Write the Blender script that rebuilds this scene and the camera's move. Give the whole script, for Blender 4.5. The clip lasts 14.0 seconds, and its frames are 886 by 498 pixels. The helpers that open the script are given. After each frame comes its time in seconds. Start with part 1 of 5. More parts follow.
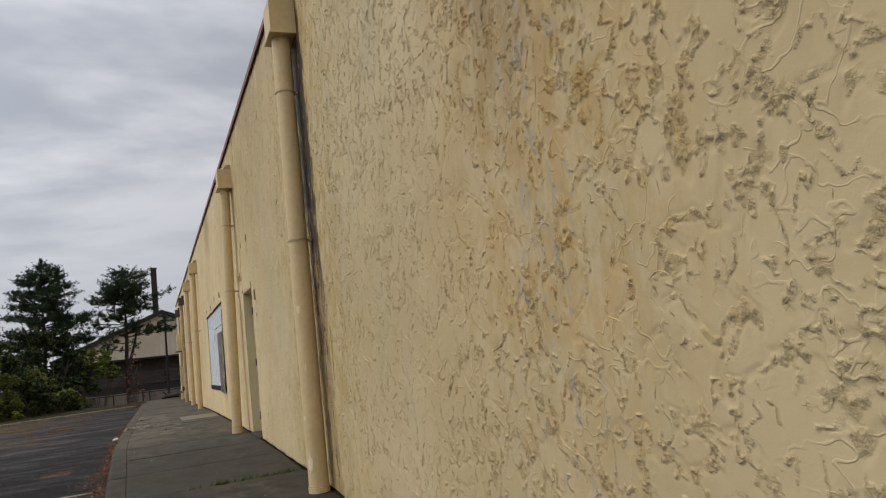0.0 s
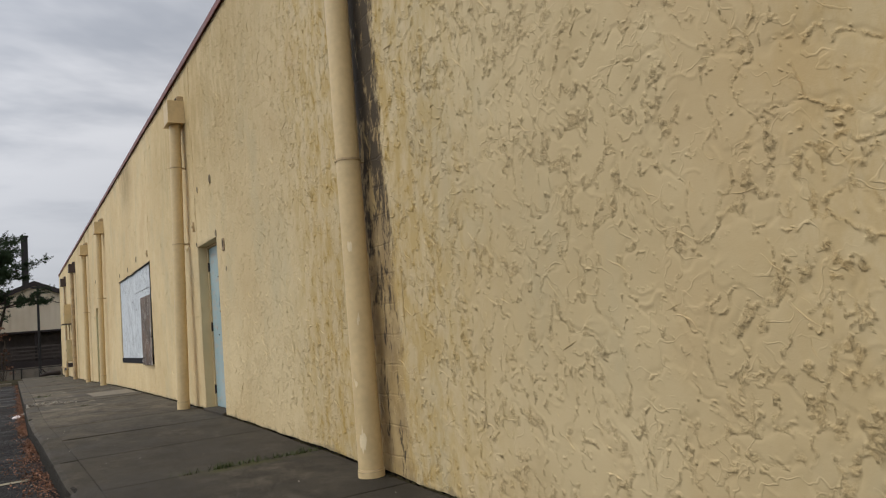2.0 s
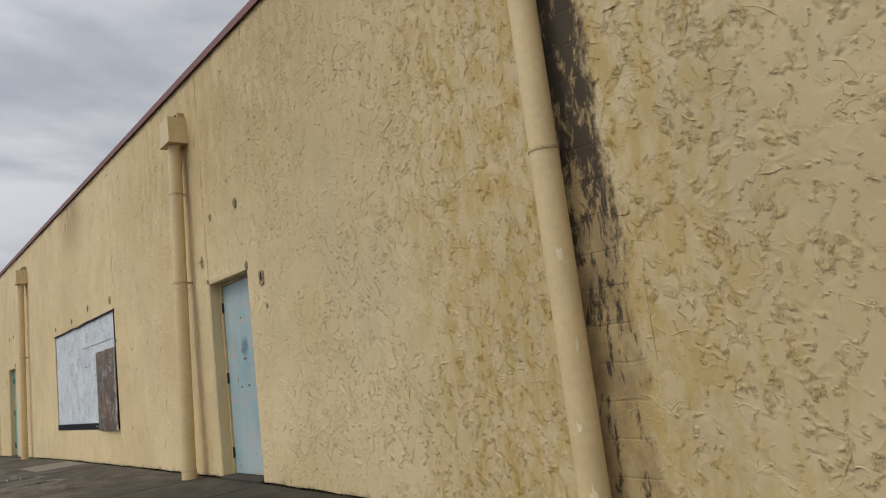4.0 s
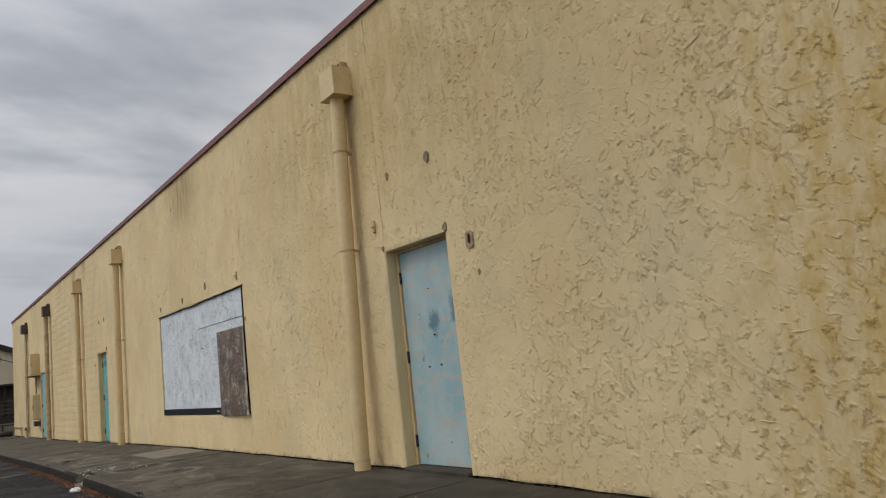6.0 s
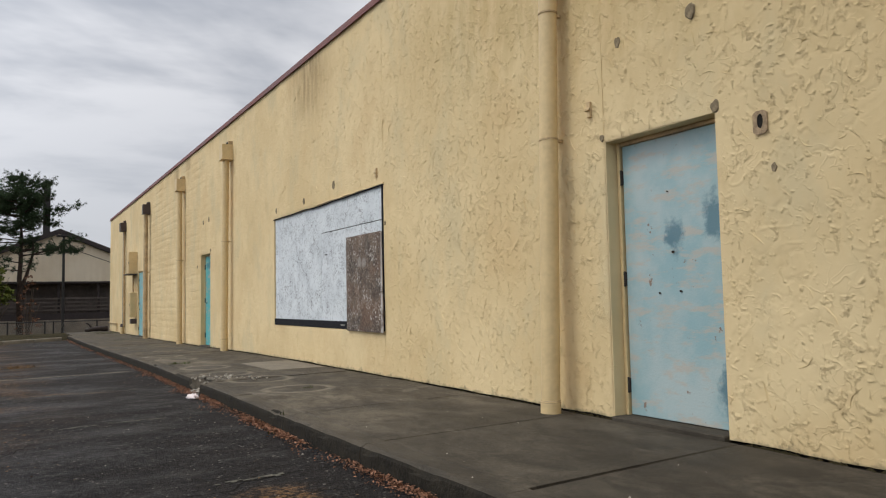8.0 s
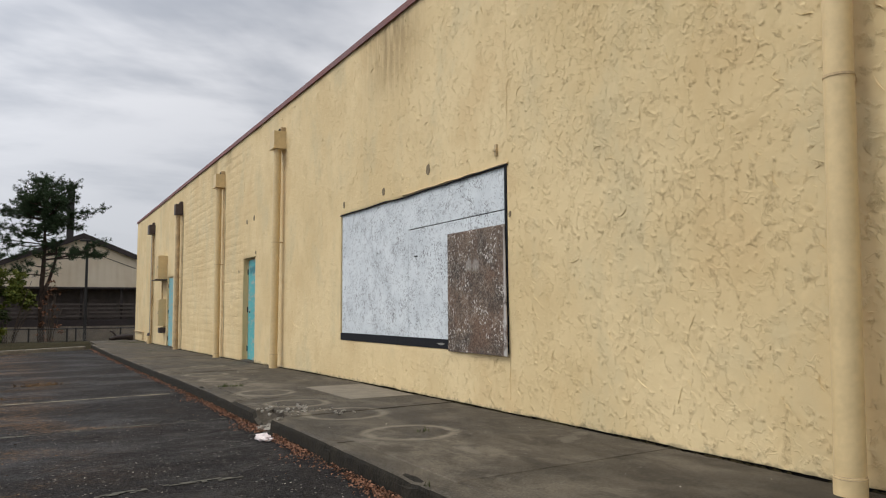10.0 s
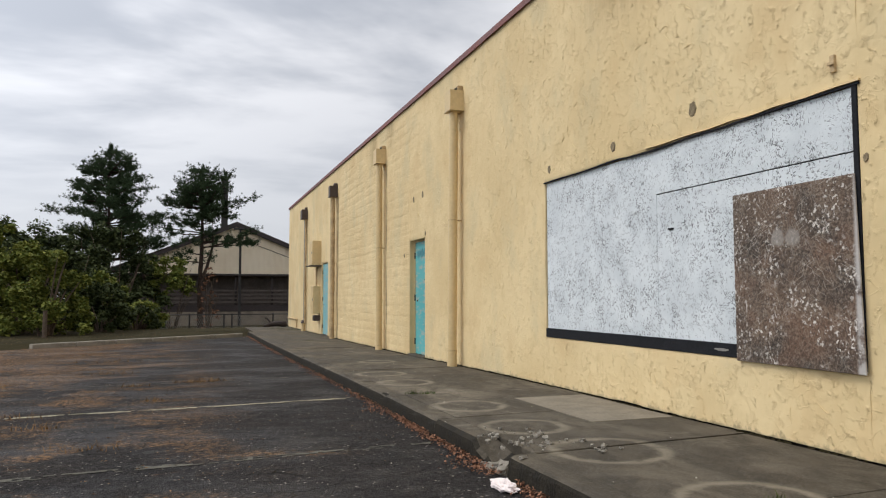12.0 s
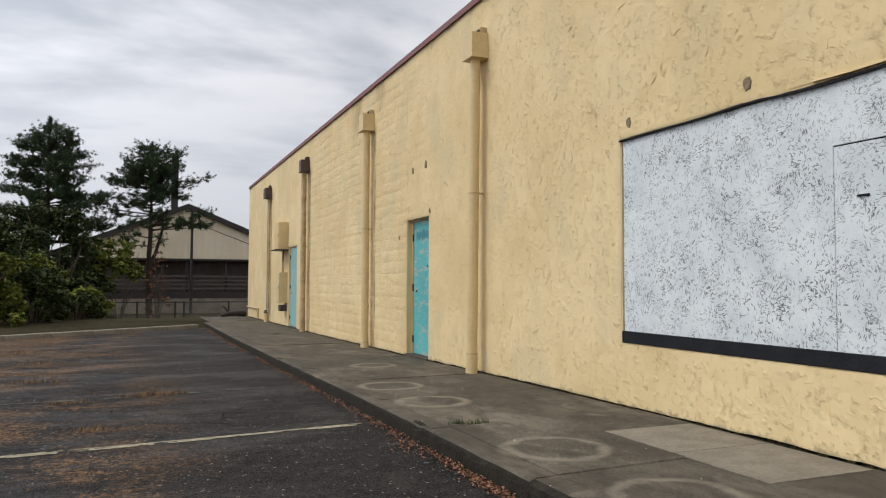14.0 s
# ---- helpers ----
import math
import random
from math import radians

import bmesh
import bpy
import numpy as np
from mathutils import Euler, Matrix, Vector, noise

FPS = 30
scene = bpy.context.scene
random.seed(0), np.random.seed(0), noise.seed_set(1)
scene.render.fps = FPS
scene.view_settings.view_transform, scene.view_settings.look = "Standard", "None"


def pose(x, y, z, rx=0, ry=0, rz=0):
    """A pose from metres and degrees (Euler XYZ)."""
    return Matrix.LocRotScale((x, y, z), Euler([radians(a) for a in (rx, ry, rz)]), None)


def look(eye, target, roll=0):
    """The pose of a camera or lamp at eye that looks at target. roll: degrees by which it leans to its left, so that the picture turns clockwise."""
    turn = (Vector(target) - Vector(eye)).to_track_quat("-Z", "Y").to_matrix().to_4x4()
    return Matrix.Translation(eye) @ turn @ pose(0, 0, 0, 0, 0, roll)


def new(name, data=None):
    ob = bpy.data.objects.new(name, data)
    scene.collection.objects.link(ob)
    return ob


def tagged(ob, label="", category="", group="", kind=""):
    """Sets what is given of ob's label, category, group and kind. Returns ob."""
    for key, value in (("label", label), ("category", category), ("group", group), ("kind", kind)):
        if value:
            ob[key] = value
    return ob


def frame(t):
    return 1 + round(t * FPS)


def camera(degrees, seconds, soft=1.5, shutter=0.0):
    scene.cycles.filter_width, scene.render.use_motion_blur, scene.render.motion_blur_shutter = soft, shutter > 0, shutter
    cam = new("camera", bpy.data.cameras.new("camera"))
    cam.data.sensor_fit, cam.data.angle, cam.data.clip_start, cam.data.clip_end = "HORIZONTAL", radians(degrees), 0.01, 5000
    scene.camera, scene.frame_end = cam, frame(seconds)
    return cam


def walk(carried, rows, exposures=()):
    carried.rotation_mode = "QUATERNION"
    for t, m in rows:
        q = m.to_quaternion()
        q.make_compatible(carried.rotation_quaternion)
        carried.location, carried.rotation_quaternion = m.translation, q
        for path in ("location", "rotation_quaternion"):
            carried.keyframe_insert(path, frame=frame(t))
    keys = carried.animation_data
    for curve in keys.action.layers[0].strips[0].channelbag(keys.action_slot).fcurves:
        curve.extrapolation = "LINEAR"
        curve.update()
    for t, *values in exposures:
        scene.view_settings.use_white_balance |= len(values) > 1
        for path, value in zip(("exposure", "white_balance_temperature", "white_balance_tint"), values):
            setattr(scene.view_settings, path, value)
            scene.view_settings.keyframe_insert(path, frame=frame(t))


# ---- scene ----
cam = camera(62.2, 14.0, soft=1.15)
PATH = [
    (0, (-1.38, 0.336, 0.99), (-0.633, 2.173, 1.247), -6.4),
    (0.5, (-1.558, 0.806, 0.976), (-0.881, 2.657, 1.317), -6.2),
    (1, (-1.73, 1.229, 1.0), (-0.926, 3.037, 1.298), -5.9),
    (1.5, (-1.968, 1.652, 0.955), (-1.193, 3.467, 1.28), -6.3),
    (2, (-2.198, 2.126, 0.885), (-1.182, 3.838, 1.073), -5.0),
    (2.5, (-2.46, 2.637, 0.891), (-1.384, 4.291, 1.221), -5.9),
    (3, (-2.788, 3.066, 0.911), (-1.583, 4.637, 1.194), -6.2),
    (3.2, (-2.889, 3.249, 0.911), (-1.724, 4.85, 1.195), -6.5),
    (5.3, (-3.766, 5.314, 0.965), (-2.337, 6.679, 1.275), -8.1),
    (5.5, (-3.868, 5.467, 0.96), (-2.463, 6.87, 1.204), -7.4),
    (6, (-3.971, 5.971, 0.983), (-2.791, 7.559, 1.279), -6.4),
    (6.5, (-4.089, 6.438, 0.968), (-2.852, 7.997, 1.171), -4.6),
    (7, (-4.032, 6.958, 0.906), (-2.796, 8.521, 1.079), -1.7),
    (7.5, (-4.033, 7.455, 0.928), (-2.864, 9.066, 1.118), -0.3),
    (8, (-4.063, 8.003, 0.926), (-3.047, 9.72, 1.059), -1.2),
    (8.2, (-4.027, 8.262, 0.937), (-3.076, 10.012, 1.116), -1.5),
    (10.3, (-4.04, 10.731, 0.976), (-3.065, 12.471, 1.126), -0.2),
    (10.5, (-4.039, 10.946, 1.008), (-3.106, 12.711, 1.126), 0.5),
    (11, (-4.024, 11.565, 0.986), (-3.218, 13.39, 1.122), 0.6),
    (11.5, (-4.012, 12.165, 0.999), (-3.262, 14.016, 1.095), 0.6),
    (12, (-4.045, 12.777, 1.001), (-3.398, 14.665, 1.131), -0.1),
    (12.5, (-4.079, 13.384, 1.022), (-3.353, 15.245, 1.116), -1.0),
    (13, (-4.086, 13.98, 1.029), (-3.399, 15.855, 1.132), 0.6),
    (13.5, (-4.115, 14.55, 1.017), (-3.332, 16.388, 1.128), -1.1),
    (14, (-4.103, 15.151, 1.052), (-3.337, 16.996, 1.146), 0.2),
]
EXPOSURES = [(0.0, -0.42), (1.0, -0.36), (2.0, -0.30), (2.5, -0.25), (3.0, -0.34), (5.5, -0.36), (6.0, -0.50), (6.5, -0.45), (7.2, -0.15), (8.2, -0.15), (11.0, -0.08), (13.0, 0.06), (14.0, -0.02)]
walk(cam, [(t, look(eye, target, roll)) for t, eye, target, roll in PATH], EXPOSURES)

# ---- light: overcast sky, brighter towards the veiled sun ----
SUN_FROM = Vector((-0.54, 0.14, 0.82)).normalized()
sun_data = bpy.data.lights.new("sun", "SUN")
sun_data.energy, sun_data.angle, sun_data.color = 1.35, radians(20), (1.0, 0.95, 0.87)
sun = new("sun", sun_data)
sun.matrix_world = look(SUN_FROM * 60, (0, 0, 0))

world = bpy.data.worlds.new("overcast_sky")
scene.world = world
world.use_nodes = True


def node(nt, kind, ins=None, out=0, operation="", data_type="", blend_type="", interpolation_type="", feature=""):
    """Adds a node, sets its mode and inputs (values or sockets) and returns one output."""
    nd = nt.nodes.new(kind)
    if operation:
        nd.operation = operation
    if data_type:
        nd.data_type = data_type
    if blend_type:
        nd.blend_type = blend_type
    if interpolation_type:
        nd.interpolation_type = interpolation_type
    if feature:
        nd.feature = feature
    for k, v in (ins or {}).items():
        s = nd.inputs[k]
        if isinstance(v, bpy.types.NodeSocket):
            nt.links.new(v, s)
        else:
            s.default_value = v
    return nd.outputs[out] if len(nd.outputs) else None


def math_(nt, op, a, b=0.0, c=0.0):
    return node(nt, "ShaderNodeMath", {0: a, 1: b, 2: c}, operation=op)


def span(nt, v, lo, hi, a=0.0, b=1.0):
    return node(nt, "ShaderNodeMapRange", {0: v, 1: lo, 2: hi, 3: a, 4: b}, interpolation_type="SMOOTHSTEP")


def mixc(nt, f, a, b, how="MIX"):
    return node(nt, "ShaderNodeMix", {0: f, 6: a, 7: b}, out=2, data_type="RGBA", blend_type=how)


def noise_(nt, vec, scale, detail=3.0, rough=0.55, warp=0.0):
    return node(nt, "ShaderNodeTexNoise", {"Vector": vec, "Scale": scale, "Detail": detail, "Roughness": rough, "Distortion": warp})


def mapped(nt, vec, scale=(1, 1, 1), turn=(0, 0, 0), loc=(0, 0, 0)):
    return node(nt, "ShaderNodeMapping", {"Vector": vec, "Scale": scale, "Rotation": turn, "Location": loc})


def xyz(nt, vec):
    nd = nt.nodes.new("ShaderNodeSeparateXYZ")
    nt.links.new(vec, nd.inputs[0])
    return nd.outputs


def within(nt, v, lo, hi, soft):
    """1 where lo < v < hi, falling off softly."""
    return math_(nt, "MULTIPLY", span(nt, v, lo - soft, lo + soft), span(nt, v, hi + soft, hi - soft))


wt = world.node_tree
wt.nodes.clear()
ray = node(wt, "ShaderNodeTexCoord")
rx, ry, rz = xyz(wt, ray)
up = math_(wt, "ADD", math_(wt, "MAXIMUM", rz, 0.0), 0.13)
flat = node(wt, "ShaderNodeCombineXYZ", {0: math_(wt, "DIVIDE", rx, up), 1: math_(wt, "DIVIDE", ry, up), 2: 0.0})
drift = mapped(wt, flat, (0.62, 0.90, 1), (0, 0, 0.5))
c1 = noise_(wt, drift, 1.1, 6.0, 0.52, 0.3)
c2 = noise_(wt, drift, 3.6, 4.0, 0.5, 0.2)
cloud = math_(wt, "ADD", math_(wt, "MULTIPLY", c1, 0.75), math_(wt, "MULTIPLY", c2, 0.25))
cloud = span(wt, cloud, 0.38, 0.60)
cover = mixc(wt, cloud, (0.43, 0.45, 0.495, 1), (0.84, 0.84, 0.865, 1))
low = span(wt, rz, 0.0, 0.35)
cover = mixc(wt, low, (0.66, 0.675, 0.725, 1), cover)
sky = wt.nodes.new("ShaderNodeTexSky")
sky.sky_type, sky.sun_disc = "NISHITA", False
sky.sun_elevation, sky.sun_rotation = math.asin(SUN_FROM.z), math.atan2(SUN_FROM.x, SUN_FROM.y)
blue = mixc(wt, 1.0, sky.outputs[0], (0.10, 0.10, 0.10, 1), "MULTIPLY")
veil = mixc(wt, 0.88, blue, cover)
toward = node(wt, "ShaderNodeVectorMath", {0: ray, 1: SUN_FROM}, out=1, operation="DOT_PRODUCT")
glow = math_(wt, "ADD", 1.0, math_(wt, "MULTIPLY", span(wt, toward, 0.1, 1.0), 1.1))
bg = node(wt, "ShaderNodeBackground", {"Color": veil, "Strength": glow})
node(wt, "ShaderNodeOutputWorld", {"Surface": bg})

# ---- materials ----


def material(name, rough=0.8, metal=0.0, coords="Object"):
    m = bpy.data.materials.new(name)
    m.use_nodes = True
    nt = m.node_tree
    b = nt.nodes["Principled BSDF"]
    b.inputs["Roughness"].default_value, b.inputs["Metallic"].default_value = rough, metal
    tc = nt.nodes.new("ShaderNodeTexCoord")
    return m, nt, b, tc.outputs[coords]


def finish(nt, b, color=None, height=None, depth=0.004, rough=None, strength=1.0):
    if color is not None:
        nt.links.new(color, b.inputs["Base Color"])
    if rough is not None:
        nt.links.new(rough, b.inputs["Roughness"])
    if height is not None:
        nt.links.new(node(nt, "ShaderNodeBump", {"Height": height, "Distance": depth, "Strength": strength}), b.inputs["Normal"])


def rgb(r, g, b):
    return (r, g, b, 1.0)


def plain(name, color, rough=0.7, metal=0.0, vary=0.25, scale=9.0, depth=0.002):
    """A painted or raw surface with mottling at two scales and a fine relief."""
    m, nt, b, pos = material(name, rough, metal)
    n1, n2 = noise_(nt, pos, scale, 4.0), noise_(nt, pos, scale * 8, 3.0)
    k = math_(nt, "ADD", math_(nt, "MULTIPLY", n1, 0.65), math_(nt, "MULTIPLY", n2, 0.35))
    b.inputs["Specular IOR Level"].default_value = 0.15 if rough >= 0.78 else 0.4
    dark = [c * (1 - vary) for c in color]
    lite = [min(1.0, c * (1 + vary)) for c in color]
    finish(nt, b, mixc(nt, span(nt, k, 0.32, 0.68), rgb(*dark), rgb(*lite)), n2, depth, span(nt, n1, 0.3, 0.7, rough - 0.1, min(1, rough + 0.1)))
    return m


def make_stucco():
    m, nt, b, pos = material("cream_stucco", 0.82)
    x, y, z = xyz(nt, pos)
    warp = node(nt, "ShaderNodeTexNoise", {"Vector": pos, "Scale": 5.0, "Detail": 2.0}, out=1)
    bent = node(nt, "ShaderNodeVectorMath", {0: pos, 1: mapped(nt, warp, (0.16, 0.16, 0.16))}, operation="ADD")
    # the torn bands of the coat, as they are modelled in the plaster skin
    att = nt.nodes.new("ShaderNodeAttribute")
    att.attribute_name = "torn"
    torn = att.outputs[2]
    fine = noise_(nt, mapped(nt, bent, (1.0, 1.0, 1.15)), 90.0, 3.0, 0.6)
    # ragged little plates left by the trowel, with crisp edges
    plates = noise_(nt, bent, 23.0, 6.0, 0.68)
    plates = span(nt, plates, 0.495, 0.530)
    crumbs = math_(nt, "ADD", math_(nt, "MULTIPLY", plates, 0.75), math_(nt, "MULTIPLY", span(nt, fine, 0.44, 0.60), 0.35))
    thin = noise_(nt, mapped(nt, bent, (1, 1, 1), (0, 0, 0), (5.0, 2.0, 8.0)), 5.5, 2.5, 0.5)
    thin = math_(nt, "MULTIPLY", span(nt, math_(nt, "ABSOLUTE", math_(nt, "SUBTRACT", thin, 0.5)), 0.016, 0.004), span(nt, noise_(nt, pos, 3.0, 3.0), 0.45, 0.60))
    pits = math_(nt, "MULTIPLY", torn, span(nt, fine, 0.50, 0.40))
    h = math_(nt, "MULTIPLY", math_(nt, "MULTIPLY", crumbs, torn), 0.15)
    h = math_(nt, "ADD", h, math_(nt, "MULTIPLY", thin, 0.07))
    h = math_(nt, "ADD", h, math_(nt, "MULTIPLY", noise_(nt, pos, 26.0, 4.0, 0.6), 0.05))
    h = math_(nt, "ADD", h, math_(nt, "MULTIPLY", noise_(nt, pos, 160.0, 2.0), 0.015))
    # block courses that print through the coat on part of the wall
    sag = math_(nt, "MULTIPLY", math_(nt, "SUBTRACT", noise_(nt, pos, 6.0, 4.0, 0.7), 0.5), 0.05)
    yz = node(nt, "ShaderNodeCombineXYZ", {0: y, 1: math_(nt, "ADD", z, sag), 2: 0.0})
    courses = node(nt, "ShaderNodeTexBrick", {"Vector": yz, "Color1": rgb(1, 1, 1), "Color2": rgb(1, 1, 1), "Mortar": rgb(0, 0, 0), "Scale": 1.0, "Mortar Size": 0.010, "Mortar Smooth": 0.8, "Brick Width": 0.406, "Row Height": 0.203})
    bare = within(nt, y, 26.6, 34.5, 0.3)
    h = math_(nt, "ADD", h, math_(nt, "MULTIPLY", math_(nt, "MULTIPLY", courses, math_(nt, "MULTIPLY", bare, span(nt, noise_(nt, pos, 3.4, 5.0, 0.7), 0.42, 0.64))), 0.22))
    # colour: sun-faded cream, ochre stains, grime and painted crevice shade in the torn plaster
    big = noise_(nt, pos, 0.55, 5.0, 0.6)
    mid = noise_(nt, pos, 3.1, 4.0, 0.6)
    col = mixc(nt, span(nt, big, 0.35, 0.65), rgb(0.685, 0.525, 0.275), rgb(0.775, 0.615, 0.345))
    col = mixc(nt, math_(nt, "MULTIPLY", span(nt, mid, 0.52, 0.72), 0.35), col, rgb(0.56, 0.415, 0.20))
    tone = noise_(nt, mapped(nt, pos, (1, 1, 0.6), (0, 0, 0), (9.0, 2.0, 4.0)), 1.1, 5.0, 0.62)
    col = mixc(nt, math_(nt, "MULTIPLY", span(nt, tone, 0.50, 0.68), 0.55), col, rgb(0.60, 0.505, 0.300))
    col = mixc(nt, math_(nt, "MULTIPLY", span(nt, tone, 0.46, 0.32), 0.50), col, rgb(0.66, 0.475, 0.235))
    # the dark brown of the pits paints their small shadows along with grime
    col = mixc(nt, math_(nt, "MULTIPLY", pits, math_(nt, "ADD", span(nt, y, 2.6, 9.0, 0.26, 0.06), math_(nt, "MULTIPLY", within(nt, y, 5.0, 8.8, 0.9), 0.30))), col, rgb(0.35, 0.23, 0.075))
    col = mixc(nt, math_(nt, "MULTIPLY", torn, span(nt, y, 3.0, 11.0, 0.22, 0.06)), col, rgb(0.52, 0.365, 0.150))
    # brown weathering that has run down from the parapet round the second downpipe
    run = math_(nt, "MULTIPLY", within(nt, y, 9.0, 15.0, 1.6), span(nt, z, 1.9, 3.9))
    run = math_(nt, "MULTIPLY", run, span(nt, noise_(nt, mapped(nt, pos, (1, 1.8, 0.6)), 2.6, 6.0, 0.7), 0.34, 0.62, 0.35, 1.0))
    col = mixc(nt, math_(nt, "MULTIPLY", run, 0.62), col, rgb(0.44, 0.31, 0.115))
    # darker coat towards the near end: exposure balance put into the colour
    col = mixc(nt, span(nt, y, 15.0, 6.0, 0.0, 0.25), col, rgb(0.16, 0.135, 0.085))
    streak = noise_(nt, mapped(nt, pos, (1, 7.0, 0.9)), 1.6, 5.0, 0.6)
    # ochre wash round the leaking downpipe and two rust-brown runs below the coping
    wash = math_(nt, "MULTIPLY", within(nt, y, 5.7, 8.3, 0.8), span(nt, noise_(nt, mapped(nt, pos, (1, 1.6, 0.7)), 4.5, 6.0, 0.7), 0.40, 0.62))
    held = math_(nt, "ADD", 0.68, math_(nt, "MULTIPLY", torn, 0.32))
    col = mixc(nt, math_(nt, "MULTIPLY", math_(nt, "MULTIPLY", wash, held), 0.95), col, rgb(0.45, 0.295, 0.070))
    wash = math_(nt, "MULTIPLY", math_(nt, "MULTIPLY", within(nt, y, 1.9, 3.5, 0.6), span(nt, z, 0.2, 1.4, 0.35, 1.0)), span(nt, noise_(nt, mapped(nt, pos, (1, 1.4, 0.8)), 4.0, 6.0, 0.7), 0.38, 0.60, 0.2, 1.0))
    col = mixc(nt, math_(nt, "MULTIPLY", math_(nt, "MULTIPLY", wash, held), 0.95), col, rgb(0.46, 0.29, 0.09))
    for yc, w, zlo in ((19.0, 1.2, 3.45), (28.1, 0.45, 3.9), (29.6, 0.5, 3.6), (2.9, 0.5, 1.4)):
        run = math_(nt, "MULTIPLY", within(nt, y, yc - w * 0.5, yc + w * 0.5, w * 0.6), span(nt, z, zlo, zlo + 1.1))
        run = math_(nt, "MULTIPLY", run, span(nt, streak, 0.30, 0.62, 0.35, 1.0))
        col = mixc(nt, math_(nt, "MULTIPLY", run, 0.80), col, rgb(0.27, 0.18, 0.075))
    # dark strips beside the far pipes: stain and painted shade of the gap
    for yc, w in ((34.06, 0.10), (28.38, 0.05), (40.0, 0.06)):
        run = math_(nt, "MULTIPLY", within(nt, y, yc - w, yc + w, 0.05), span(nt, streak, 0.32, 0.60))
        col = mixc(nt, math_(nt, "MULTIPLY", math_(nt, "MULTIPLY", run, span(nt, z, 4.1, 3.9)), 0.8), col, rgb(0.13, 0.085, 0.04))
    # ragged grey splash mould along the foot of the coat
    att = nt.nodes.new("ShaderNodeAttribute")
    att.attribute_name = "foot"
    splash = math_(nt, "ADD", att.outputs[2], math_(nt, "MULTIPLY", math_(nt, "SUBTRACT", noise_(nt, pos, 7.0, 6.0, 0.75), 0.56), 1.9))
    splash = math_(nt, "MULTIPLY", span(nt, splash, 0.62, 0.95), span(nt, att.outputs[2], 0.25, 0.6))
    col = mixc(nt, math_(nt, "MULTIPLY", splash, 0.50), col, rgb(0.10, 0.085, 0.055))
    # paint flaked off down to grey render
    peel = math_(nt, "MULTIPLY", within(nt, y, 2.45, 2.95, 0.08), span(nt, noise_(nt, mapped(nt, pos, (1, 1.5, 0.8)), 7.0, 3.0, 0.5), 0.585, 0.61))
    peel = math_(nt, "MULTIPLY", peel, within(nt, z, 0.2, 2.4, 0.2))
    col = mixc(nt, math_(nt, "MULTIPLY", peel, 0.62), col, rgb(0.42, 0.355, 0.255))
    # black mould in the strip behind the first downpipe, bare block further down
    ragged = math_(nt, "ADD", y, math_(nt, "MULTIPLY", math_(nt, "SUBTRACT", noise_(nt, mapped(nt, pos, (1, 1.5, 0.8)), 5.0, 6.0, 0.75), 0.5), 0.42))
    ragged = math_(nt, "ADD", ragged, math_(nt, "MULTIPLY", z, -0.030))
    strip = within(nt, ragged, 6.45, 6.90, 0.05)
    grey_part = mixc(nt, span(nt, mid, 0.4, 0.6), rgb(0.25, 0.165, 0.07), rgb(0.44, 0.315, 0.14))
    joint = math_(nt, "MULTIPLY", math_(nt, "MULTIPLY", math_(nt, "SUBTRACT", 1.0, courses), 0.4), span(nt, noise_(nt, pos, 5.0, 4.0), 0.48, 0.62))
    grey_part = mixc(nt, joint, grey_part, rgb(0.10, 0.075, 0.04))
    col = mixc(nt, math_(nt, "MULTIPLY", strip, 0.75), col, grey_part)
    mould = math_(nt, "ADD", noise_(nt, mapped(nt, pos, (1, 2.6, 1.0)), 4.2, 6.0, 0.74, 0.4), span(nt, z, 0.2, 3.2, -0.05, 0.14))
    mould = math_(nt, "MULTIPLY", span(nt, mould, 0.49, 0.59), strip)
    col = mixc(nt, math_(nt, "MULTIPLY", mould, 0.93), col, rgb(0.036, 0.025, 0.014))
    h = math_(nt, "ADD", h, math_(nt, "MULTIPLY", math_(nt, "MULTIPLY", courses, strip), 0.08))
    finish(nt, b, col, h, 0.024, None, 1.0)
    return m


def make_concrete():
    """Dirty walkway concrete with worn pale rings and streaks."""
    m, nt, b, _ = material("dirty_concrete", 0.85)
    pos = node(nt, "ShaderNodeNewGeometry")
    x, y, z = xyz(nt, pos)
    n1, n2, n3 = noise_(nt, pos, 0.9, 5.0, 0.6), noise_(nt, pos, 6.0, 5.0, 0.65), noise_(nt, pos, 75.0, 4.0, 0.7)
    col = mixc(nt, span(nt, n1, 0.35, 0.68), rgb(0.058, 0.049, 0.037), rgb(0.165, 0.140, 0.103))
    col = mixc(nt, math_(nt, "MULTIPLY", span(nt, n2, 0.45, 0.75), 0.5), col, rgb(0.155, 0.138, 0.108))
    col = mixc(nt, math_(nt, "MULTIPLY", span(nt, n3, 0.52, 0.66), 0.6), col, rgb(0.23, 0.210, 0.172))
    col = mixc(nt, math_(nt, "MULTIPLY", span(nt, n3, 0.46, 0.32), 0.6), col, rgb(0.018, 0.015, 0.012))
    grime = math_(nt, "MULTIPLY", span(nt, noise_(nt, mapped(nt, pos, (1.3, 0.7, 1)), 3.6, 7.0, 0.74, 0.5), 0.42, 0.66), 0.60)
    col = mixc(nt, grime, col, rgb(0.024, 0.021, 0.016))
    stain = noise_(nt, mapped(nt, pos, (1.0, 0.6, 1)), 1.5, 6.0, 0.66, 0.3)
    col = mixc(nt, math_(nt, "MULTIPLY", span(nt, stain, 0.49, 0.56), 0.30), col, rgb(0.046, 0.037, 0.026))
    spill = noise_(nt, mapped(nt, pos, (0.9, 0.5, 1), (0, 0, 0), (4.0, 9.0, 0)), 2.4, 5.0, 0.62, 0.6)
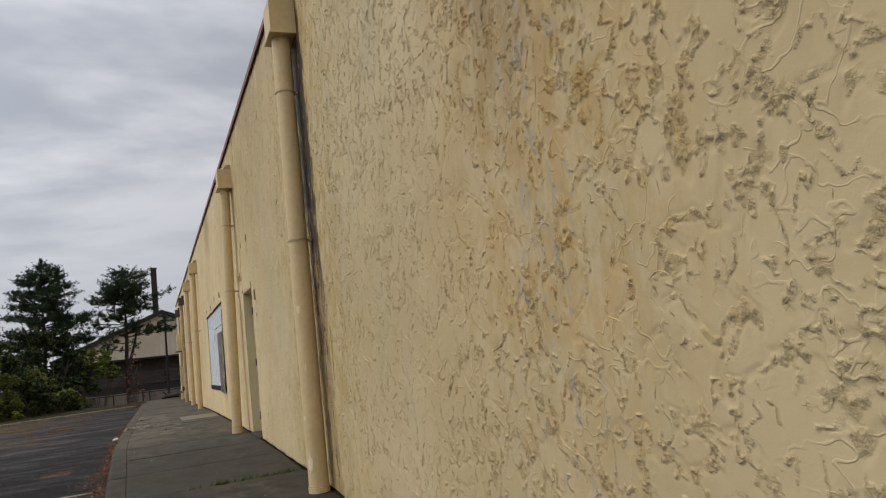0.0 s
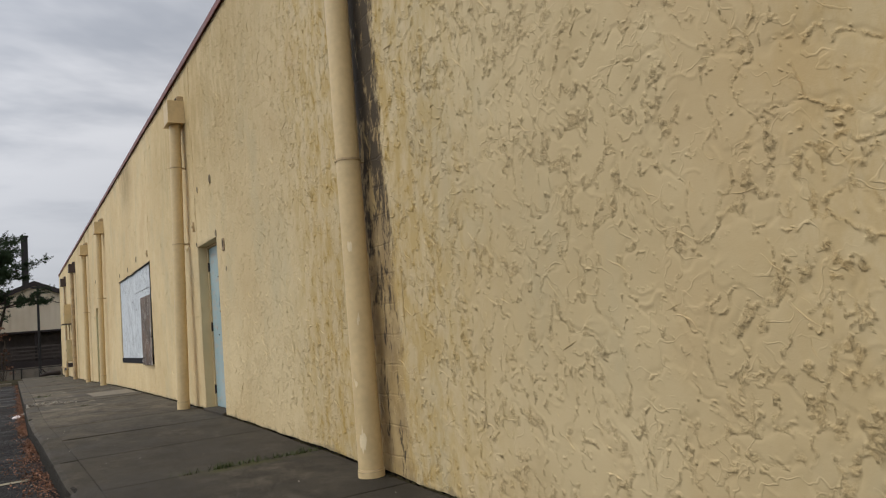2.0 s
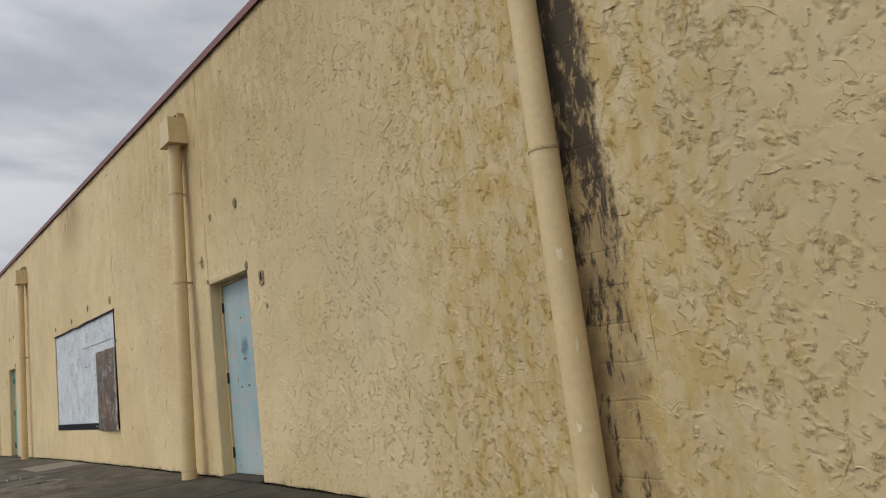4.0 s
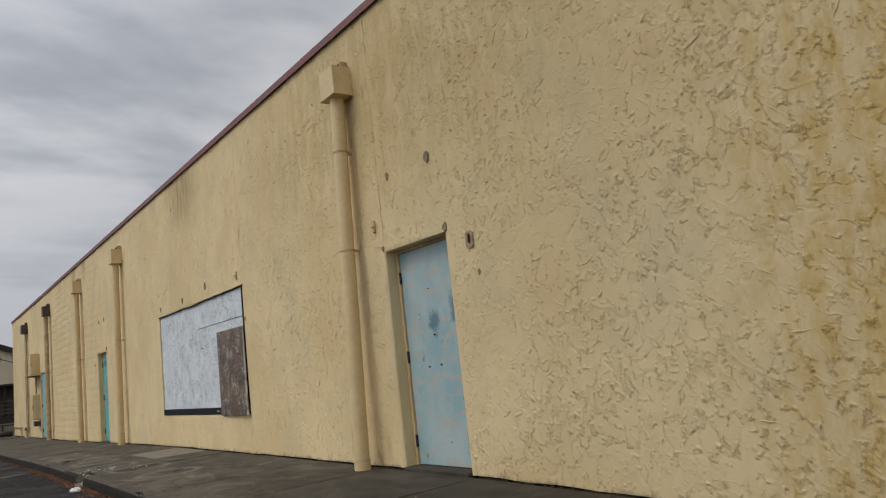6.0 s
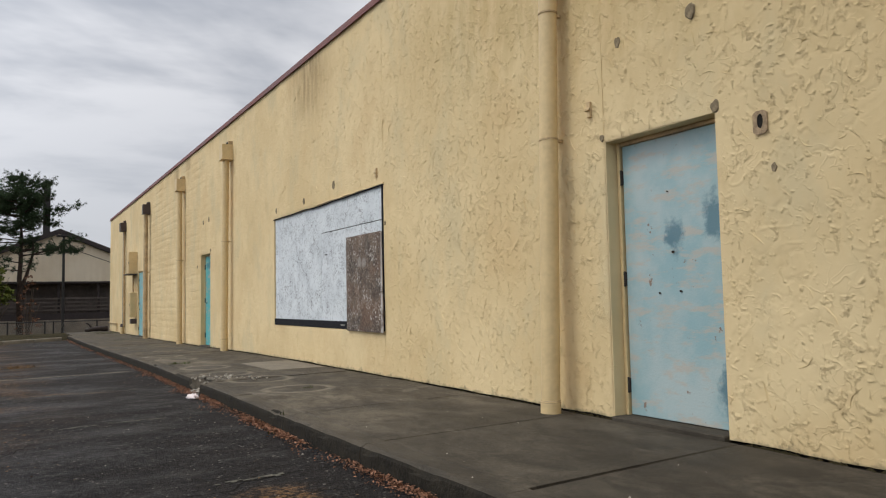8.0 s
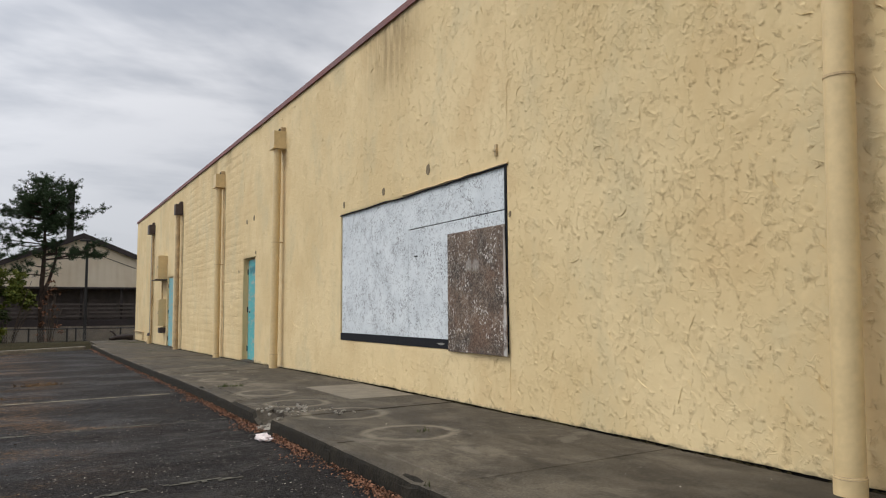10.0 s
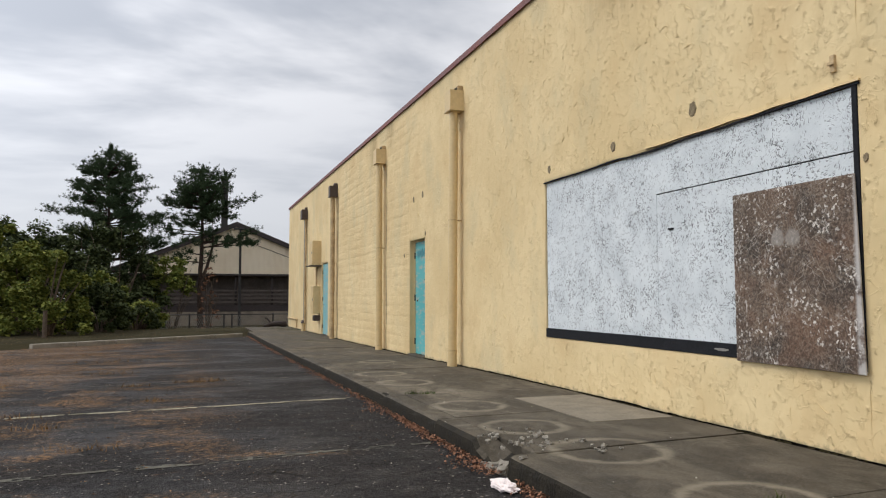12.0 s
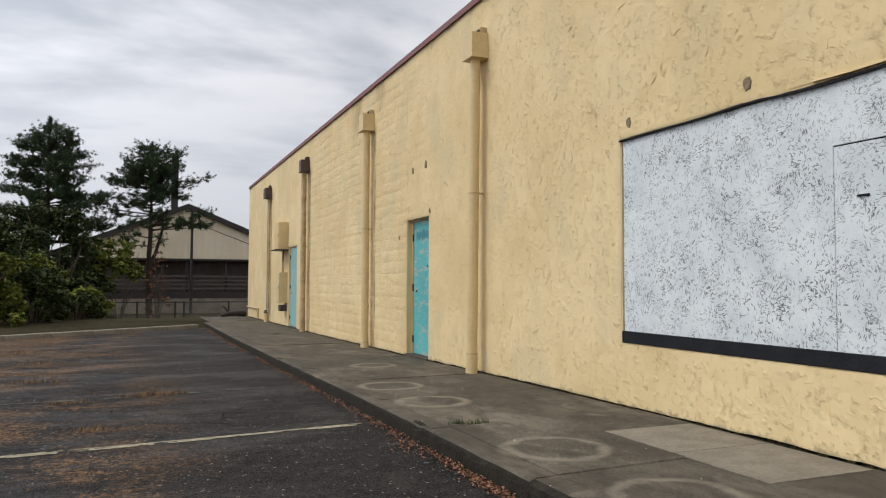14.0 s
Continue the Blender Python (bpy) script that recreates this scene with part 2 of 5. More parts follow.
    col = mixc(nt, math_(nt, "MULTIPLY", span(nt, spill, 0.60, 0.66), 0.40), col, rgb(0.225, 0.200, 0.160))
    # lower brightness painted in: walkway colour darkens towards the near end
    col = mixc(nt, math_(nt, "MULTIPLY", span(nt, y, 15.0, 9.5), span(nt, n2, 0.3, 0.6, 0.45, 0.75)), col, rgb(0.024, 0.021, 0.016))
    one = node(nt, "ShaderNodeObjectInfo", out=5)
    col = mixc(nt, math_(nt, "MULTIPLY", one, 0.35), col, rgb(0.050, 0.043, 0.033))
    pale = None
    for cx, cy, r in ((-1.30, 15.87, 0.37), (-1.33, 17.22, 0.39), (-1.48, 18.25, 0.33), (-1.50, 19.45, 0.34), (-1.50, 21.66, 0.33), (-1.50, 22.93, 0.34), (-1.0, 25.2, 0.3)):
        d = node(nt, "ShaderNodeVectorMath", {0: node(nt, "ShaderNodeCombineXYZ", {0: x, 1: y, 2: 0.0}), 1: (cx, cy, 0.0)}, out=1, operation="DISTANCE")
        d = math_(nt, "ADD", d, math_(nt, "MULTIPLY", math_(nt, "SUBTRACT", n2, 0.5), 0.16))
        ring = within(nt, d, r - 0.05, r + 0.03, 0.035)
        pale = ring if pale is None else math_(nt, "MAXIMUM", pale, ring)
    col = mixc(nt, math_(nt, "MULTIPLY", pale, span(nt, n2, 0.25, 0.6, 0.25, 0.75)), col, rgb(0.235, 0.205, 0.155))
    # green-gold moss film in one stretch near the joints
    moss = math_(nt, "MULTIPLY", within(nt, math_(nt, "SUBTRACT", y, math_(nt, "MULTIPLY", x, 0.06)), 7.92, 8.06, 0.08), span(nt, noise_(nt, pos, 3.5, 5.0, 0.7), 0.40, 0.58))
    col = mixc(nt, math_(nt, "MULTIPLY", math_(nt, "MULTIPLY", moss, span(nt, x, -1.35, -0.9)), 0.8), col, rgb(0.060, 0.062, 0.018))
    h = math_(nt, "ADD", n3, math_(nt, "MULTIPLY", n2, 0.8))
    b.inputs["Specular IOR Level"].default_value = 0.18
    finish(nt, b, col, h, 0.006, span(nt, n1, 0.3, 0.7, 0.65, 0.95))
    return m


def make_asphalt():
    m, nt, b, _ = material("worn_asphalt", 0.75)
    pos = node(nt, "ShaderNodeNewGeometry")
    x, y, z = xyz(nt, pos)
    grit = node(nt, "ShaderNodeTexVoronoi", {"Vector": pos, "Scale": 70.0}, out=0)
    stone = node(nt, "ShaderNodeTexVoronoi", {"Vector": pos, "Scale": 70.0}, out=1)
    sx, sy, sz = xyz(nt, stone)
    n1, n2, n3 = noise_(nt, pos, 0.45, 5.0, 0.6), noise_(nt, pos, 3.0, 5.0, 0.6), noise_(nt, mapped(nt, pos, (0.7, 1.2, 1)), 0.8, 6.0, 0.72)
    col = mixc(nt, span(nt, n1, 0.35, 0.65), rgb(0.0080, 0.0068, 0.0066), rgb(0.0220, 0.0188, 0.0176))
    col = mixc(nt, math_(nt, "MULTIPLY", span(nt, n3, 0.52, 0.7), 0.7), col, rgb(0.056, 0.047, 0.041))
    col = mixc(nt, math_(nt, "MULTIPLY", span(nt, sx, 0.72, 0.95), 0.5), col, rgb(0.048, 0.047, 0.045))
    col = mixc(nt, math_(nt, "MULTIPLY", span(nt, sy, 0.985, 0.991), 0.8), col, rgb(0.36, 0.33, 0.29))
    mottle = noise_(nt, pos, 16.0, 5.0, 0.75)
    col = mixc(nt, math_(nt, "MULTIPLY", span(nt, mottle, 0.52, 0.72), 0.7), col, rgb(0.042, 0.036, 0.032))
    col = mixc(nt, math_(nt, "MULTIPLY", span(nt, mottle, 0.46, 0.34), 0.7), col, rgb(0.0030, 0.0026, 0.0028))
    worn = noise_(nt, mapped(nt, pos, (1.6, 0.9, 1), (0, 0, 0.15)), 5.5, 6.0, 0.78, 0.3)
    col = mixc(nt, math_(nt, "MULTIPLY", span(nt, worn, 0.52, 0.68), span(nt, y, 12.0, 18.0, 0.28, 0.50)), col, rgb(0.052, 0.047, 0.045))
    col = mixc(nt, math_(nt, "MULTIPLY", span(nt, worn, 0.46, 0.34), 0.65), col, rgb(0.0045, 0.0042, 0.0046))
    # asphalt colour darkened towards the near end to trim its brightness
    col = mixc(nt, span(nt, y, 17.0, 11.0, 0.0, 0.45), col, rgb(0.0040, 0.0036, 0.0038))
    chips = noise_(nt, pos, 44.0, 4.0, 0.7)
    col = mixc(nt, math_(nt, "MULTIPLY", span(nt, chips, 0.54, 0.64), 0.55), col, rgb(0.085, 0.078, 0.075))
    col = mixc(nt, math_(nt, "MULTIPLY", span(nt, chips, 0.47, 0.38), 0.75), col, rgb(0.0030, 0.0028, 0.0030))
    # cracks with dry moss, denser away from the kerb
    bent = node(nt, "ShaderNodeVectorMath", {0: pos, 1: mapped(nt, node(nt, "ShaderNodeTexNoise", {"Vector": pos, "Scale": 2.5, "Detail": 4.0}, out=1), (0.5, 0.5, 0.5))}, operation="ADD")
    crack = node(nt, "ShaderNodeTexVoronoi", {"Vector": mapped(nt, bent, (0.8, 1.3, 0.0)), "Scale": 1.3}, feature="DISTANCE_TO_EDGE")
    crack = math_(nt, "MULTIPLY", span(nt, crack, 0.022, 0.004), span(nt, n1, 0.45, 0.6))
    col = mixc(nt, crack, col, rgb(0.012, 0.011, 0.010))
    far = math_(nt, "MULTIPLY", span(nt, x, -3.0, -4.8), span(nt, y, 13.0, 19.0))
    patchy = noise_(nt, mapped(nt, pos, (0.8, 0.9, 1), (0, 0, 0.6)), 1.1, 7.0, 0.74, 0.3)
    moss = math_(nt, "MULTIPLY", far, span(nt, math_(nt, "ADD", patchy, span(nt, x, -4.8, -8.0, 0.0, 0.12)), 0.46, 0.60))
    strip = math_(nt, "MULTIPLY", span(nt, x, -2.6, -3.4), within(nt, y, 18.35, 18.75, 0.15))
    moss = math_(nt, "MAXIMUM", moss, math_(nt, "MULTIPLY", strip, span(nt, patchy, 0.47, 0.6)))
    near = node(nt, "ShaderNodeVectorMath", {0: node(nt, "ShaderNodeCombineXYZ", {0: x, 1: y, 2: 0.0}), 1: (-2.7, 12.15, 0.0)}, out=1, operation="DISTANCE")
    moss = math_(nt, "MAXIMUM", moss, math_(nt, "MULTIPLY", span(nt, near, 0.42, 0.12), span(nt, n2, 0.35, 0.55)))
    speck = span(nt, noise_(nt, pos, 22.0, 5.0, 0.75), 0.47, 0.58)
    moss = math_(nt, "MULTIPLY", moss, math_(nt, "ADD", 0.08, math_(nt, "MULTIPLY", speck, 0.92)))
    col = mixc(nt, math_(nt, "MULTIPLY", moss, 0.90), col, mixc(nt, n2, rgb(0.10, 0.052, 0.021), rgb(0.36, 0.205, 0.095)))
    h = math_(nt, "ADD", math_(nt, "MULTIPLY", grit, -0.9), math_(nt, "MULTIPLY", crack, -1.5))
    h = math_(nt, "ADD", h, math_(nt, "MULTIPLY", mottle, 1.6))
    b.inputs["Specular IOR Level"].default_value = 0.14
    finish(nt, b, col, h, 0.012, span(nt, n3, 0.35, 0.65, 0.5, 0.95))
    return m


def make_soil():
    m, nt, b, _ = material("leaf_littered_soil", 0.95)
    pos = node(nt, "ShaderNodeNewGeometry")
    n1, n2, n3 = noise_(nt, pos, 0.3, 5.0), noise_(nt, pos, 4.0, 5.0, 0.7), noise_(nt, pos, 40.0, 3.0)
    col = mixc(nt, span(nt, n1, 0.4, 0.62), rgb(0.030, 0.026, 0.014), rgb(0.048, 0.042, 0.022))
    col = mixc(nt, span(nt, n2, 0.52, 0.72), col, rgb(0.062, 0.046, 0.024))
    b.inputs["Specular IOR Level"].default_value = 0.05
    finish(nt, b, col, math_(nt, "ADD", n2, n3), 0.05)
    return m


def make_door(name, base, worn, scuffs_and_bands):
    m, nt, b, pos = material(name, 0.45)
    x, y, z = xyz(nt, pos)
    n1, n2 = noise_(nt, pos, 2.2, 5.0, 0.6), noise_(nt, pos, 55.0, 3.0)
    col = mixc(nt, span(nt, n1, 0.35, 0.65), rgb(*base), rgb(*worn))
    smear = noise_(nt, mapped(nt, pos, (1, 1.8, 6.5)), 1.7, 5.0, 0.68)
    col = mixc(nt, math_(nt, "MULTIPLY", span(nt, smear, 0.50, 0.64), 0.78), col, rgb(0.46, 0.42, 0.35))
    for sy, sz, ry, rz in scuffs_and_bands:
        d = node(nt, "ShaderNodeVectorMath", {0: node(nt, "ShaderNodeCombineXYZ", {0: math_(nt, "DIVIDE", math_(nt, "SUBTRACT", y, sy), ry), 1: math_(nt, "DIVIDE", math_(nt, "SUBTRACT", z, sz), rz), 2: 0.0})}, out=1, operation="LENGTH")
        d = math_(nt, "ADD", d, math_(nt, "MULTIPLY", math_(nt, "SUBTRACT", noise_(nt, pos, 9.0, 4.0, 0.7), 0.5), 2.2))
        col = mixc(nt, math_(nt, "MULTIPLY", span(nt, d, 1.15, 0.35), 0.95), col, rgb(base[0] * 0.38, base[1] * 0.48, base[2] * 0.55))
    rust = span(nt, noise_(nt, pos, 10.0, 4.0, 0.6), 0.665, 0.72)
    col = mixc(nt, math_(nt, "MULTIPLY", rust, 0.8), col, rgb(0.20, 0.10, 0.045))
    finish(nt, b, col, n2, 0.0012, span(nt, n1, 0.3, 0.7, 0.38, 0.62))
    return m


def make_strandboard(name, base, dark, strand, weight, fine, thin, blobs):
    """Pressed strand board; strands are long chips at several angles."""
    m, nt, b, pos = material(name, 0.8)
    n1 = noise_(nt, pos, 2.6, 5.0, 0.65)
    col = mixc(nt, span(nt, n1, 0.35, 0.65), rgb(*dark), rgb(*base))
    h = noise_(nt, pos, 60.0, 3.0)
    drift_ = mapped(nt, node(nt, "ShaderNodeTexNoise", {"Vector": pos, "Scale": 14.0, "Detail": 2.0}, out=1), (0.05, 0.05, 0.05))
    soft = node(nt, "ShaderNodeVectorMath", {0: pos, 1: drift_}, operation="ADD")
    for k, turn in enumerate((0.35, 1.0, 1.6, 2.2, 2.85)):
        v = mapped(nt, mapped(nt, soft, (0, 1, 1), (turn, 0, 0)), (0.0, fine, fine * thin), (0, 0, 0), (0.0, 3.7 * k, 1.9 * k))
        cell = node(nt, "ShaderNodeTexVoronoi", {"Vector": v, "Scale": 1.0, "Randomness": 1.0}, out=0)
        pick = xyz(nt, node(nt, "ShaderNodeTexVoronoi", {"Vector": v, "Scale": 1.0, "Randomness": 1.0}, out=1))[0]
        chip = math_(nt, "MULTIPLY", span(nt, cell, 0.46, 0.30), span(nt, pick, 0.66, 0.70))
        chip = math_(nt, "MULTIPLY", chip, span(nt, noise_(nt, pos, 1.5, 4.0, 0.6), 0.40, 0.58, 0.55, 1.0))
        chip = math_(nt, "MULTIPLY", chip, span(nt, noise_(nt, pos, 3.6 + 0.9 * k, 5.0, 0.68), 0.48, 0.57))
        col = mixc(nt, math_(nt, "MULTIPLY", chip, weight), col, rgb(*strand))
        h = math_(nt, "ADD", h, math_(nt, "MULTIPLY", chip, -0.7))
    if blobs:
        for k, turn in enumerate((0.5, 1.25, 2.0, 2.6)):
            v = mapped(nt, mapped(nt, pos, (0, 1, 1), (turn, 0, 0)), (0.0, 8.0, 210.0), (0, 0, 0), (0.0, 1.7 * k, 2.9 * k))
            cell = node(nt, "ShaderNodeTexVoronoi", {"Vector": v, "Scale": 1.0, "Randomness": 1.0}, out=0)
            pick = xyz(nt, node(nt, "ShaderNodeTexVoronoi", {"Vector": v, "Scale": 1.0, "Randomness": 1.0}, out=1))[0]
            fibre = math_(nt, "MULTIPLY", span(nt, cell, 0.42, 0.25), span(nt, pick, 0.90, 0.93))
            col = mixc(nt, math_(nt, "MULTIPLY", fibre, span(nt, noise_(nt, pos, 4.0, 4.0, 0.6), 0.42, 0.62, 0.05, 0.60)), col, rgb(0.66, 0.61, 0.53))
        rusty = span(nt, noise_(nt, pos, 2.1, 4.0, 0.6), 0.48, 0.64)
        col = mixc(nt, math_(nt, "MULTIPLY", rusty, 0.40), col, rgb(0.20, 0.105, 0.062))
        grain_ = noise_(nt, pos, 60.0, 4.0, 0.7)
        col = mixc(nt, math_(nt, "MULTIPLY", span(nt, grain_, 0.50, 0.62), 0.45), col, rgb(0.30, 0.24, 0.18))
        col = mixc(nt, math_(nt, "MULTIPLY", span(nt, grain_, 0.46, 0.36), 0.70), col, rgb(0.020, 0.015, 0.012))
        spots = noise_(nt, pos, 34.0, 4.0, 0.6)
        spots = math_(nt, "MULTIPLY", span(nt, spots, 0.555, 0.63), span(nt, noise_(nt, pos, 3.0, 4.0, 0.6), 0.40, 0.62))
        col = mixc(nt, math_(nt, "MULTIPLY", spots, 0.92), col, rgb(0.74, 0.70, 0.64))
    x, y, z = xyz(nt, pos)
    for sy, sz, r in blobs:
        d = node(nt, "ShaderNodeVectorMath", {0: node(nt, "ShaderNodeCombineXYZ", {0: y, 1: z, 2: 0.0}), 1: (sy, sz, 0.0)}, out=1, operation="DISTANCE")
        d = math_(nt, "ADD", d, math_(nt, "MULTIPLY", math_(nt, "SUBTRACT", n1, 0.5), 0.2))
        col = mixc(nt, math_(nt, "MULTIPLY", span(nt, d, r, r * 0.6), 0.5), col, rgb(0.42, 0.39, 0.35))
    if blobs:
        worn = math_(nt, "MULTIPLY", span(nt, y, 16.365, 16.335), span(nt, n1, 0.36, 0.48))
        col = mixc(nt, math_(nt, "MULTIPLY", worn, 0.8), col, rgb(0.55, 0.53, 0.50))
    finish(nt, b, col, h, 0.003)
    return m


def make_leaf(name, a, c, rough=0.7):
    m, nt, b, pos = material(name, rough)
    b.inputs["Specular IOR Level"].default_value = 0.12
    isl = node(nt, "ShaderNodeNewGeometry", out=8)
    finish(nt, b, mixc(nt, isl, rgb(*a), rgb(*c)))
    return m


def make_gable():
    """Far siding: vertical ribs and mottled tan paint."""
    m, nt, b, pos = material("tan_siding", 0.8)
    x, y, z = xyz(nt, pos)
    rib = math_(nt, "SINE", math_(nt, "MULTIPLY", x, 12.0))
    n1 = noise_(nt, pos, 0.5, 5.0)
    finish(nt, b, mixc(nt, span(nt, n1, 0.3, 0.7), rgb(0.72, 0.60, 0.43), rgb(0.79, 0.68, 0.51)), rib, 0.02)
    return m


STUCCO, CONCRETE, ASPHALT, SOIL = make_stucco(), make_concrete(), make_asphalt(), make_soil()
PIPE_PAINT = plain("cream_pipe_paint", (0.665, 0.505, 0.265), 0.5, 0.0, 0.08, 3.0, 0.0008)
PIPE_WORN = plain("stained_pipe_paint", (0.50, 0.365, 0.20), 0.6, 0.0, 0.28, 5.0, 0.001)
CHIP = plain("bare_pale_plastic", (0.84, 0.70, 0.45), 0.5, 0.0, 0.08, 8.0, 0.0005)
BROWN_METAL = plain("brown_sheet_metal", (0.075, 0.055, 0.050), 0.5, 0.2, 0.2, 5.0, 0.001)
COPING = plain("maroon_coping_metal", (0.175, 0.070, 0.062), 0.6, 0.1, 0.25, 2.0, 0.001)
# near-black that puts the shade of gaps and holes into the colour
DARK = plain("gap_shade_black", (0.02, 0.018, 0.015), 0.9, 0.0, 0.3, 6.0)
BLACK_WOOD_AND_GAP = plain("black_wood_and_gap", (0.016, 0.017, 0.020), 0.8, 0.0, 0.35, 7.0, 0.002)
HINGE = plain("rusted_hinge_steel", (0.045, 0.036, 0.030), 0.6, 0.5, 0.4, 30.0, 0.001)
PATCH_GREY = plain("grey_mortar_patch", (0.24, 0.19, 0.12), 0.9, 0.0, 0.3, 25.0, 0.004)
RUST_PLATE = plain("rusted_plate", (0.34, 0.25, 0.155), 0.8, 0.1, 0.35, 25.0, 0.002)
PALE_CONCRETE = plain("pale_concrete_patch", (0.20, 0.175, 0.135), 0.85, 0.0, 0.22, 5.0, 0.003)
# much darker than the concrete of the kerb's top
KERB_FACE = plain("dark_kerb_face", (0.022, 0.019, 0.014), 0.85, 0.0, 0.55, 6.0, 0.008)
RUBBLE = plain("broken_concrete", (0.44, 0.405, 0.345), 0.9, 0.0, 0.35, 14.0, 0.01)
LINE_PAINT = plain("worn_line_paint", (0.27, 0.240, 0.17), 0.8, 0.0, 0.5, 14.0, 0.002)
LINE_FAINT = plain("faded_line_paint", (0.105, 0.10, 0.082), 0.85, 0.0, 0.5, 14.0, 0.002)
WHITE_PLASTIC = plain("crumpled_white_plastic", (0.78, 0.70, 0.68), 0.4, 0.0, 0.08, 12.0, 0.002)
GALV = plain("weathered_galvanised_steel", (0.30, 0.29, 0.26), 0.5, 0.5, 0.2, 10.0, 0.001)
DARK_STEEL = plain("dark_pole_paint", (0.035, 0.032, 0.030), 0.55, 0.3, 0.2, 4.0, 0.001)
FASCIA = plain("dark_brown_fascia", (0.040, 0.030, 0.028), 0.7, 0.0, 0.3, 1.0)
# tan block toned down in its colour, as a wall in shade
SHADE_WALL = plain("shaded_tan_block", (0.23, 0.19, 0.145), 0.9, 0.0, 0.3, 1.2, 0.006)
SLAT = plain("brown_slat_paint", (0.10, 0.080, 0.068), 0.7, 0.0, 0.3, 2.0)
BARK = plain("dark_pine_bark", (0.060, 0.042, 0.032), 0.95, 0.0, 0.4, 7.0, 0.03)
TWIG = plain("grey_brown_twig", (0.10, 0.075, 0.055), 0.9, 0.0, 0.3, 9.0, 0.004)
ROOF_FELT = plain("roof_felt", (0.09, 0.085, 0.08), 0.95, 0.0, 0.25, 1.0, 0.004)
GABLE = make_gable()
DOOR_BLUE = make_door("faded_light_blue_door_paint", (0.26, 0.41, 0.435), (0.40, 0.49, 0.485), ((0.50, 1.40, 0.10, 0.15), (0.56, 1.36, 0.07, 0.06), (0.16, 1.50, 0.09, 0.2), (0.07, 0.30, 0.10, 0.22), (0.04, 0.85, 0.05, 0.12)))
# the teal leaf has one darker band across its upper end
DOOR_TEAL = make_door("teal_door_paint", (0.075, 0.385, 0.40), (0.11, 0.45, 0.46), ((0.5, 1.95, 0.5, 0.10),))
DOOR_PALE = make_door("pale_teal_door_paint", (0.16, 0.44, 0.49), (0.24, 0.50, 0.53), ())
WHITE_BOARD = make_strandboard("whitewashed_strand_board", (0.71, 0.755, 0.77), (0.61, 0.655, 0.675), (0.10, 0.104, 0.112), 0.82, 25.0, 3.8, ())
BROWN_BOARD = make_strandboard("weathered_brown_strand_board", (0.130, 0.084, 0.055), (0.045, 0.032, 0.024), (0.56, 0.48, 0.39), 0.24, 22.0, 8.5, ((17.0, 1.42, 0.075), (16.87, 1.42, 0.08)))
NEEDLES = make_leaf("pine_needles", (0.024, 0.044, 0.022), (0.064, 0.094, 0.042))
SHRUB_LEAF = make_leaf("shrub_leaves", (0.070, 0.100, 0.020), (0.205, 0.212, 0.045))
DARK_LEAF = make_leaf("dark_thicket_leaves", (0.022, 0.033, 0.013), (0.068, 0.084, 0.028))
RUST_LEAF = make_leaf("fallen_brown_leaves", (0.075, 0.036, 0.020), (0.40, 0.205, 0.125))
DRY_GRASS = make_leaf("dry_grass", (0.13, 0.070, 0.026), (0.28, 0.165, 0.065))
LITTER_LEAF = make_leaf("leaf_bits", (0.045, 0.022, 0.012), (0.30, 0.19, 0.10))
GREEN_WEED = make_leaf("green_weed", (0.03, 0.05, 0.015), (0.08, 0.10, 0.03))

# ---- building helpers ----


def mesh_of(name, bm, mat_):
    me = bpy.data.meshes.new(name)
    bm.to_mesh(me)
    bm.free()
    me.materials.append(mat_)
    return me


def part(name, bm, mat_, parent, label=""):
    """Links a bmesh as one mesh under a thing or a part."""
    ob = new(name, mesh_of(name, bm, mat_))
    ob.parent = parent
    return tagged(ob, label)


def thing(name, label, category, group="", kind="", at=(0, 0, 0)):
    ob = new(name)
    ob.location = at
    return tagged(ob, label, category, group, kind)


def solo(name, bm, mat_, label, category, group="", kind="", at=(0, 0, 0)):
    ob = new(name, mesh_of(name, bm, mat_))
    ob.location = at
    return tagged(ob, label, category, group, kind)


def raw(name, verts, faces, mat_, smooth=False):
    me = bpy.data.meshes.new(name)
    me.from_pydata(verts, [], faces)
    me.materials.append(mat_)
    if smooth:
        me.polygons.foreach_set("use_smooth", [True] * len(me.polygons))
    return me


def box(bm, lo, hi, bevel=0.0, segs=1):
    c = [(a + b) / 2 for a, b in zip(lo, hi)]
    s = [abs(b - a) for a, b in zip(lo, hi)]
    made = bmesh.ops.create_cube(bm, size=1, matrix=Matrix.LocRotScale(c, None, s))["verts"]
    if bevel:
        edges = list({e for v in made for e in v.link_edges})
        bmesh.ops.bevel(bm, geom=edges, offset=bevel, segments=segs, profile=0.5, affect="EDGES")
    return bm


def boxed(lo, hi, bevel=0.0, segs=1):
    return box(bmesh.new(), lo, hi, bevel, segs)


def tube(bm, a, b, r1, r2=None, n=16, caps=True):
    """A tapered cylinder from a to b."""
    a, b = Vector(a), Vector(b)
    m = Matrix.Translation((a + b) / 2) @ (b - a).to_track_quat("Z", "Y").to_matrix().to_4x4()
    bmesh.ops.create_cone(bm, cap_ends=caps, segments=n, radius1=r1, radius2=r1 if r2 is None else r2, depth=(b - a).length, matrix=m)
    return bm


def tubed(a, b, r1, r2=None, n=16):
    bm = tube(bmesh.new(), a, b, r1, r2, n)
    for f in bm.faces:
        f.smooth = len(f.verts) == 4
    for e in bm.edges:
        e.smooth = all(len(f.verts) == 4 for f in e.link_faces)
    return bm


WALL_END, WALL_START = 45.4, -9.0
KERB_X = -2.05


